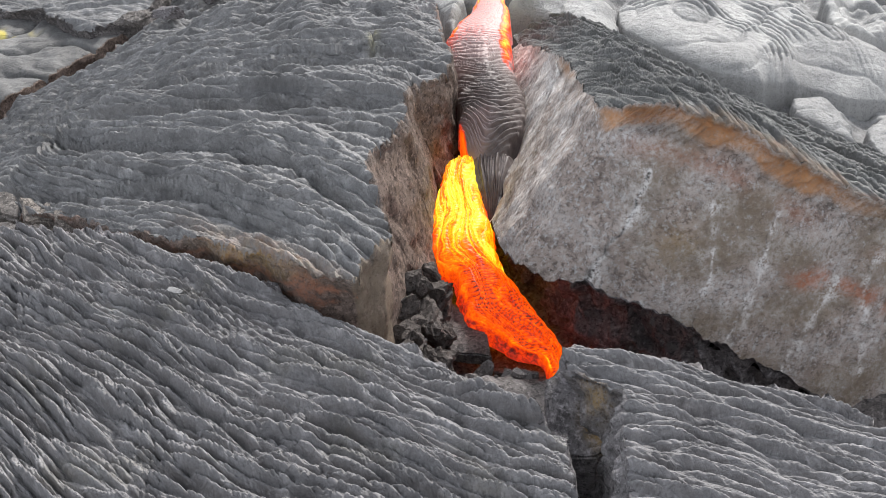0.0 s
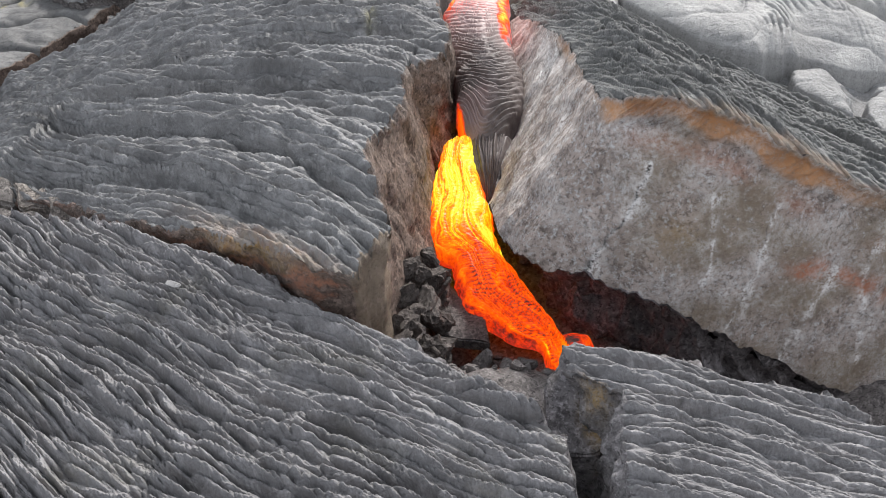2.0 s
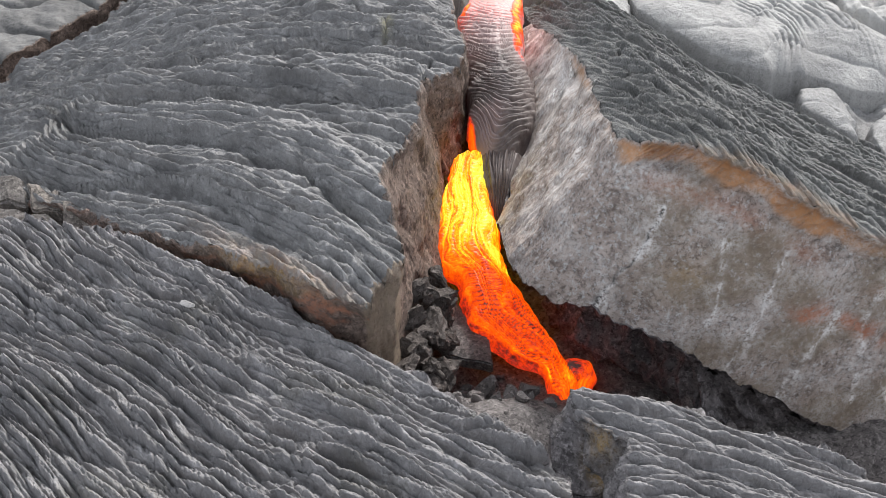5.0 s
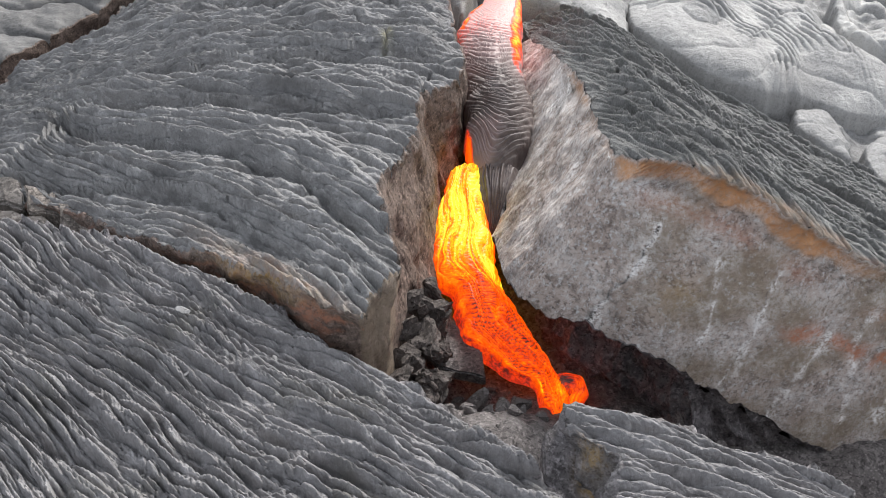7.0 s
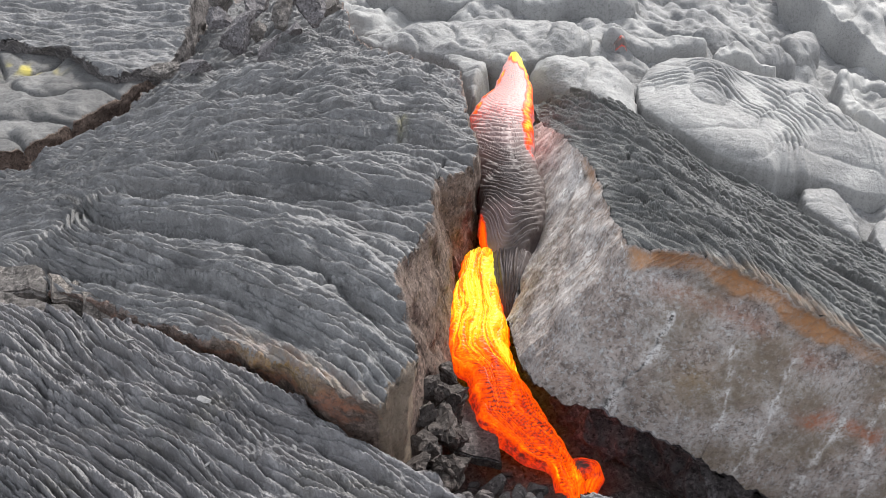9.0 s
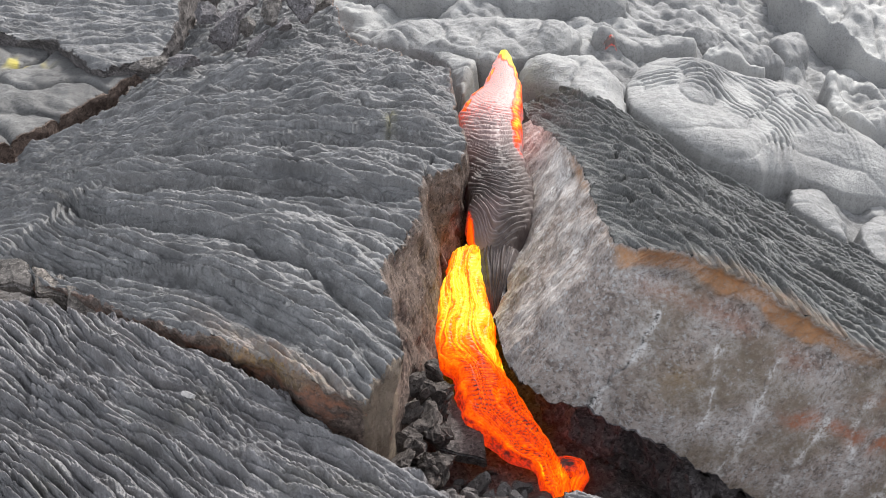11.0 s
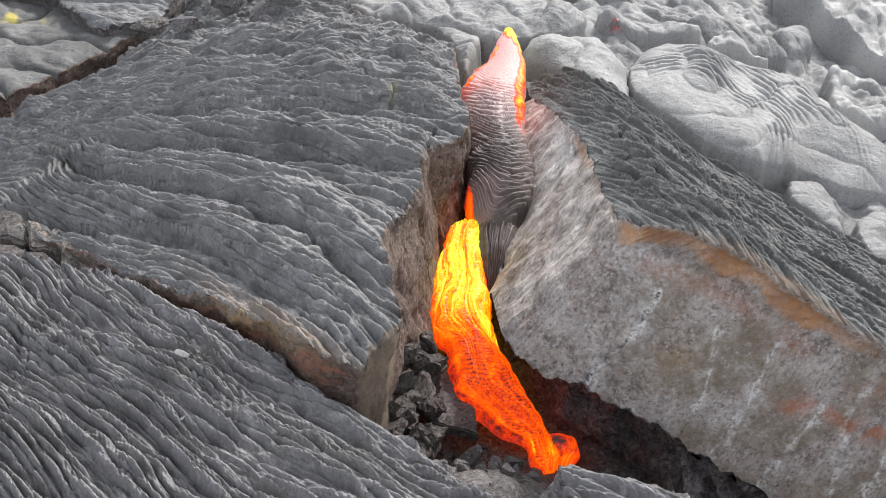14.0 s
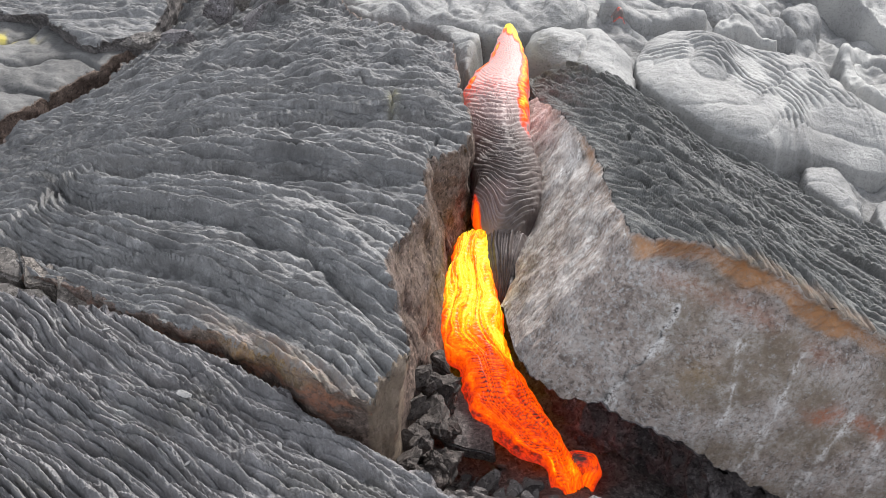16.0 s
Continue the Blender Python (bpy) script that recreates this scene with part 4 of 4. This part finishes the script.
def field_height(x, y):
    fold = 0.035 * cords(x, y + 0.5 * x, 0.11, 151, 1.2, 0.6)[0] * step01(-0.2, 0.3, pn(x * 1.3, y * 1.3, 152))
    crack = 0.05 * np.exp(-np.abs(pn(x * 2.4 + 0.3 * pn(x * 5, y * 5, 157), y * 2.4, 156)) / 0.04)
    return plain_slope(x, y) - 0.09 - 0.12 * step01(4.4, 4.0, y + 0.5 * (x - 1.2)) + 0.11 * np.abs(fbm(x * 1.8, y * 1.8, 154, 5, 0.55)) + fold - 0.6 * crack + 0.008 * ridge(x * 9, y * 14, 158)


field = sheet("lava_field", resample(FIELD + FIELD[:1], 0.05)[:-1], field_height, 0.013, LOBE_DARK, None,
              attributes={"pale": lambda x, y: 0.5 * step01(-0.1, 0.5, pn(x * 2, y * 2, 155)), "ye": lambda x, y: 0 * x})
tagged(field, "grey smooth pahoehoe crust behind the slabs", "lava field", kind="structure")

vent = ribbon("lava_vent", [(.81, 4.86, .81, 4.82, -.285), (.84, 4.87, .84, 4.81, -.28), (.87, 4.86, .87, 4.82, -.29)], 0.4, ember, 40, 20, lambda S, A: 0.006 * crease(S * 40, A * 3, 32), None, "")
tagged(vent, "small dark vent with a dull red glow in the crust", "lava vent")
mound("broad pale lava mound behind the fissure mouth", [(-.56, 4.88), (-.43, 4.94), (-.26, 5.0), (-.02, 5.1), (.34, 5.15), (.64, 5.02), (.76, 4.9), (.61, 4.7), (.42, 4.66), (.32, 4.6), (.2, 4.58), (.12, 4.63), (-.02, 4.65), (-.18, 4.74), (-.39, 4.74), (-.52, 4.8)],
      .15, .16, 101, LOBE, pale=.3, folds=(.15, 5.3, .3, .75, .05, .010))
mound("rounded pale lava toe hanging over the slab", [(.31, 4.38), (.35, 4.6), (.48, 4.72), (.64, 4.74), (.78, 4.69), (.87, 4.58), (.90, 4.38), (.86, 4.14), (.78, 4.12), (.69, 4.18), (.56, 4.3), (.43, 4.35)], .14, .15, 103, LOBE, pale=.55)
mound("grey toe of crust beside the fissure mouth", [(-.12, 4.78), (.04, 4.8), (.18, 4.67), (.19, 4.5), (.12, 4.30), (.05, 4.22), (.02, 4.5), (-.08, 4.64)], .13, .09, 104, LOBE, pale=.35)
mound("knobbly hood of crust over a small vent", [(.70, 4.90), (.77, 5.0), (.94, 5.08), (1.14, 5.12), (1.33, 5.12), (1.4, 5.04), (1.28, 4.97), (1.07, 4.92), (.95, 4.88), (.81, 4.90)], .15, .07, 106, LOBE, pale=.4)
mound("large silvery lava lobe with arched folds", [(.83, 4.32), (.87, 4.58), (.93, 4.74), (1.07, 4.90), (1.23, 4.96), (1.42, 4.98), (1.69, 5.03), (1.94, 5.08), (2.03, 4.95), (2.02, 4.8), (2.15, 4.66), (2.29, 4.52), (2.44, 4.38), (2.5, 3.99), (2.14, 4.10), (1.91, 4.04), (1.71, 4.06),
       (1.53, 4.0), (1.35, 3.95), (1.18, 4.03), (1.0, 4.15)], .24, .34, 105, LOBE, pale=.45, lumps=.6, folds=(1.10, 4.12, .32, 1.0, .040, .034), grain=.003, step=.005)
mound("smooth pale lava toe", [(1.53, 3.98), (1.71, 4.1), (1.84, 4.0), (1.84, 3.78), (1.78, 3.6), (1.64, 3.7), (1.55, 3.82)], .085, .17, 107, LOBE, pale=.15)
mound("smooth grey lava toe", [(1.84, 3.82), (1.98, 3.98), (2.28, 4.15), (2.4, 3.95), (2.07, 3.40), (1.91, 3.48), (1.83, 3.6)], .11, .20, 109, LOBE, pale=.15)
mound("long knobbly roll of pale crust", [(1.30, 4.99), (1.45, 5.12), (1.60, 5.14), (1.78, 5.12), (1.76, 5.05), (1.57, 5.0), (1.39, 4.95)], .17, .05, 119, LOBE, pale=1.0, lumps=1.8)
mound("dark wrinkled lava lobe with fine arcs", [(1.19, 5.2), (1.37, 5.36), (1.62, 5.5), (1.79, 5.46), (1.95, 5.28), (1.9, 5.18), (1.62, 5.14), (1.4, 5.15)], .15, .14, 113, LOBE, pale=.1, folds=(1.3, 5.0, .1, .8, .04, .016))
mound("small wrinkled lava lobe", [(1.79, 5.47), (2.0, 5.7), (2.17, 5.64), (2.15, 5.47), (1.97, 5.32), (1.88, 5.36)], .16, .12, 114, LOBE, pale=.2, folds=(1.8, 5.3, .05, .6, .04, .014))
mound("cluster of pale lava toes", [(2.08, 5.25), (2.26, 5.36), (2.42, 5.3), (2.50, 5.1), (2.56, 4.86), (2.3, 4.74), (2.1, 4.78), (2.05, 4.97)], .14, .12, 111, LOBE, pale=.7, lumps=2.2)
mound("thick broken ledge of far crust", [(1.95, 6.1), (2.14, 5.82), (2.33, 5.58), (2.54, 5.40), (2.9, 5.2), (4.2, 5.4), (4.2, 7.5), (2.4, 7.5)], .30, .07, 117, LOBE_DARK, pale=.6, lumps=2.0, step=.014)
mound("grey lava lobe behind the fissure", [(-.5, 5.3), (.2, 5.25), (.9, 5.25), (1.15, 5.5), (.8, 6.0), (-.1, 6.1), (-.6, 5.8)], .2, .25, 115, LOBE_DARK, pale=.3, lumps=1.5, folds=(.3, 5.0, .3, 1.0, .06, .015), step=.01)

# ---- far corner: dark slab over pale crust ----


def far_height(x, y):
    return -0.095 + 0.02 * (y - 4.5) + ropes(x, y + 0.1 * x, 131, big=0.012, mid=0.026, width=0.032, chips=0.1)


FAR = [(-3.2, 4.5, .3, 0), (-2.06, 4.44, .3, 0), (-1.79, 4.39, .3, 0), (-1.66, 4.22, .3, 0), (-1.54, 4.14, .3, 0), (-1.31, 4.21, .3, 0), (-1.26, 4.48, .3, 0), (-1.38, 5.6, .3, 0), (-3.2, 5.9, .3, 0), (-3.2, 4.5, .3, 0)]
line = jag(resample(FAR, 0.012), 0.014, 41)[:-1]
slab = thing("lava_slab", "dark ropy slab jutting over pale crust", "lava slab")
sheet("ropy_crust", line[:, :2], far_height, 0.0065, ROPY, slab, flow=lambda x, y: (x, y + 0.1 * x), attributes={k: ZERO for k in ("ox", "ye", "pale")})
skirt("fracture_face", line, far_height, PLATE, slab, "shaded broken edge", rough=0.02, seed=35, attributes={k: (lambda s, h, v: 0 * s) for k in ("tan", "red", "ye", "white", "ox", "dark")})


def pale_height(x, y):
    return -0.15 - 0.01 * (y - 3.6) + 0.022 * fbm(x * 3, y * 3, 141, 5, 0.55) + 0.010 * ridge(x * 7, y * 11, 142) - 0.04 * np.exp(-np.abs(pn(x * 2.6, y * 2.2, 143)) / 0.03)


PALE = [(-3.0, 3.3, .3, 0), (-1.79, 3.56, .3, 0), (-1.69, 3.69, .3, 0), (-1.58, 3.89, .3, 0), (-1.48, 4.04, .3, 0), (-1.3, 4.3, .3, 0), (-1.6, 4.9, .3, 0), (-3.0, 4.9, .3, 0), (-3.0, 3.3, .3, 0)]
line = jag(resample(PALE, 0.012), 0.005, 43)[:-1]
slab = thing("lava_slab", "pale smooth crust slab with a sulphur yellow patch", "lava slab")
sheet("smooth_crust", line[:, :2], pale_height, 0.008, DULL, slab,
      attributes={"pale": lambda x, y: 0.10 * step01(0, 0.5, pn(x * 6, y * 6, 144)), "ye": lambda x, y: np.exp(-(((x + 1.95) / 0.10) ** 2 + ((y - 4.30) / 0.03) ** 2)) * step01(-0.2, 0.3, pn(x * 20, y * 20, 145))})
skirt("fracture_face", line, pale_height, BROWN, slab, "brown fissure side", rough=0.012, seed=37, attributes={k: (lambda s, h, v: 0 * s) for k in ("tan", "red", "ye", "white", "ox", "dark")})

# ---- loose rocks, plates and chips ----


def rock(name, label, at, size, turn, seed, material_, category="rock", flat=0.25, detail=3, lumps=1.0):
    """A broken stone: an uneven lump cut by flat breaks."""
    bm = bmesh.new()
    bmesh.ops.create_icosphere(bm, subdivisions=detail, radius=1.0)
    rng = random.Random(seed)
    cuts = [(Vector([rng.uniform(-1, 1) for _ in range(3)]).normalized(), rng.uniform(0.34, 0.62)) for _ in range(9)]
    for v in bm.verts:
        p = v.co.copy()
        for n, d in cuts:
            over = p.dot(n) - d
            if over > 0:
                p -= n * over * (1 - flat * 0.2)
        p *= 1 + lumps * (0.10 * noise.noise(p * 2.3 + Vector((seed, 0, 0))) + 0.06 * noise.noise(p * 6 + Vector((0, seed, 0))) + 0.03 * noise.noise(p * 15))
        v.co = Vector((p.x * size[0], p.y * size[1], p.z * size[2]))
    me = bpy.data.meshes.new(name)
    bm.to_mesh(me)
    bm.free()
    me.materials.append(material_)
    for key in ("tan", "red", "ye", "white", "ox", "pale"):
        me.attributes.new(key, "FLOAT", "POINT")
    me.polygons.foreach_set("use_smooth", np.zeros(len(me.polygons), bool))
    ob = new(name, me)
    ob.matrix_world = pose(*at, *turn)
    return tagged(ob, label, category)


def plate(name, label, category, ring, top, drop, material_, lean=(0, 0), cuts=5, rough=0.006, stain=None):
    """A broken plate or block of crust: an outline in plan with an uneven top and worn edges."""
    bm = bmesh.new()
    bm.faces.new([bm.verts.new((x, y, top(x, y))) for x, y in ring])
    low = bmesh.ops.extrude_face_region(bm, geom=bm.faces[:])
    bmesh.ops.translate(bm, vec=(*lean, -drop), verts=[v for v in low["geom"] if isinstance(v, bmesh.types.BMVert)])
    bmesh.ops.recalc_face_normals(bm, faces=bm.faces[:])
    bmesh.ops.bevel(bm, geom=bm.edges[:], offset=0.006, segments=2, affect="EDGES")
    bmesh.ops.triangulate(bm, faces=bm.faces[:])
    bmesh.ops.subdivide_edges(bm, edges=bm.edges[:], cuts=cuts, use_grid_fill=True)
    for v in bm.verts:
        v.co += Vector((0.4, 0.4, 1)) * (rough * noise.noise(v.co * 12) + 0.5 * rough * noise.noise(v.co * 32))
    me = bpy.data.meshes.new(name)
    bm.to_mesh(me)
    bm.free()
    me.materials.append(material_)
    for key in ("tan", "red", "ye", "white", "ox", "dark", "pale"):
        me.attributes.new(key, "FLOAT", "POINT").data.foreach_set("value", [stain(v.co) if stain and key == "ye" else 0.0 for v in me.vertices])
    return tagged(new(name, me), label, category)


plate("rock_plate", "flat dark grey plate of crust lying in the fissure", "rock plate", [(-.068, 2.30), (-.058, 2.40), (.005, 2.44), (.12, 2.30), (.127, 2.12), (.05, 2.15), (-.021, 2.18)],
      lambda x, y: -0.375 + 0.05 * (x - 0.03) - 0.06 * (y - 2.28), 0.05, PLATE, (0.004, 0.01))
plate("rock_block", "rough lilac grey block with a yellow stain wedged in the crack", "rock", [(.225, 1.46), (.232, 1.556), (.278, 1.60), (.335, 1.55), (.39, 1.52), (.375, 1.43), (.33, 1.40), (.27, 1.41)],
      lambda x, y: 0.045 + 0.6 * (y - 1.52), 0.45, LILAC, (0.02, 0.0), 7, 0.018, lambda p: 1.2 * np.exp(-(((p.x - 0.345) / 0.03) ** 2 + ((p.y - 1.48) / 0.05) ** 2)))
CRACKED = [(.05, [(-1.505, 2.58), (-1.298, 2.55), (-1.258, 2.453), (-1.463, 2.473)]), (.06, [(-1.274, 2.53), (-1.172, 2.49), (-1.134, 2.38), (-1.236, 2.425)]),
           (.05, [(-1.447, 2.439), (-1.245, 2.411), (-1.143, 2.362), (-1.143, 2.30), (-1.426, 2.36)]), (.06, [(-1.14, 2.42), (-1.034, 2.385), (-.94, 2.31), (-1.048, 2.27), (-1.115, 2.34)])]
for k, (z, ring) in enumerate(CRACKED):
    plate("rock_block", "brown-grey cracked block of crust wedged between the slabs", "rock", ring, lambda x, y: z + 0.25 * (y - ring[0][1]) + 0.02, 0.30, BLOCK if k % 2 else BLOCK_DARK, (0.0, -0.02), 6, 0.022)
for k, (x, y, z, r) in enumerate([(-.085, 2.42, -.36, .05), (-.06, 2.28, -.36, .05), (-.03, 2.40, -.40, .045), (.0, 2.34, -.38, .035), (-.10, 2.16, -.3, .045), (-.08, 2.03, -.22, .05),
                                  (.10, 1.95, -.26, .05), (.16, 1.90, -.25, .045), (.21, 1.97, -.30, .05), (.06, 1.86, -.2, .05), (.19, 1.80, -.2, .04), (.13, 1.78, -.17, .03),
                                  (.55, 1.98, -.42, .06), (.66, 1.92, -.42, .05), (.78, 1.88, -.42, .06), (.9, 1.86, -.45, .05), (.7, 2.02, -.43, .07)]):
    rock("rock", "dark broken stone in the hollow of the fissure", (x, y, z), (r, r * 0.8, r * 0.7), (k * 40, k * 71, k * 113), 20 + k, DARKROCK)
for k, (x, y, z, sx, sy, sz, rz) in enumerate([(-1.28, 4.02, -.02, .10, .05, .05, 18), (-1.12, 4.06, -.02, .10, .05, .05, 8), (-.95, 4.70, .0, .11, .11, .10, 10), (-.82, 4.58, -.02, .10, .08, .08, 50), (-.70, 4.62, -.02, .08, .09, .09, -20),
                                               (-1.0, 4.40, -.03, .14, .10, .08, 30), (-.60, 4.70, -.04, .10, .06, .05, -20), (-1.12, 4.58, -.05, .09, .08, .08, 15), (-.84, 4.26, -.04, .12, .045, .045, 24), (-1.16, 4.85, -.06, .10, .10, .10, 40),
                                               (-.98, 4.98, -.05, .12, .08, .10, -10), (-.78, 4.86, -.05, .09, .07, .08, 25), (-.90, 4.42, -.03, .06, .05, .05, 70), (-.74, 4.44, -.03, .07, .04, .05, 15)]):
    rock("rock", "grey chunk of broken ropy lava crust", (x, y, z), (sx, sy, sz), (6 * k, -5 * k, rz), 60 + k, LILAC if k % 3 else BLOCK_DARK, detail=4, lumps=2.2)
for k, (x, y, r) in enumerate([(-.66, 1.88, .016), (-1.06, 2.2, .018), (-1.02, 1.68, .016), (-.9, 2.1, .012), (-.62, 1.70, .010), (-.42, 1.78, .014), (-.3, 1.55, .010)]):
    rock("rock_chip", "small grey flake lying on the ropy crust", (x, y, float(fore_height(np.array([x]), np.array([y]))[0]) + r * 0.3), (r * 1.6, r * 0.9, r * 0.5), (10 * k, 14, 57 * k), 80 + k, ROPY, "rock chip", detail=2)
x, y = -.53, 2.24
rock("rock_chip", "small grey flake lying on the ropy crust", (x, y, float(left_height(np.array([x]), np.array([y]))[0]) + 0.006), (.022, .014, .012), (10, 20, 30), 90, ROPY, "rock chip", detail=2)
for k, (x, y, z, r) in enumerate([(-.09, 2.22, -.11, .06), (-.05, 2.27, -.20, .075), (-.105, 2.11, -.11, .055), (-.065, 2.14, -.20, .075), (-.115, 2.0, -.12, .06), (-.08, 2.03, -.22, .08), (-.125, 1.92, -.12, .05), (-.085, 1.93, -.22, .07),
                                  (-.03, 2.2, -.29, .07), (-.045, 2.06, -.29, .075), (-.05, 2.38, -.22, .06), (-.02, 2.32, -.30, .06), (-.062, 2.19, -.12, .025), (-.07, 2.06, -.12, .03), (-.10, 1.97, -.10, .022), (-.03, 2.12, -.22, .03), (-.055, 1.98, -.18, .028)]):
    rock("rock", "dark brown broken stone leaning against the slab", (x, y, z - 0.025), (r, r * 0.8, r * 1.1), (k * 50, k * 37, k * 83), 150 + k, RUBBLE, detail=4, lumps=2.6)
rng = random.Random(7)
for k in range(60):
    x, y = rng.uniform(-.10, .29), rng.uniform(1.62, 2.2)
    r = rng.uniform(.010, .032)
    z = float(ground_height(np.array([x]), np.array([y]))[0]) + r * 0.3
    rock("rock", "small dark brown stone in the fissure rubble", (x, y, z), (r, r * rng.uniform(.6, 1), r * rng.uniform(.5, .8)), (rng.uniform(0, 90), rng.uniform(0, 90), rng.uniform(0, 360)), 200 + k, PLATE if k % 3 else DARKROCK, detail=2)
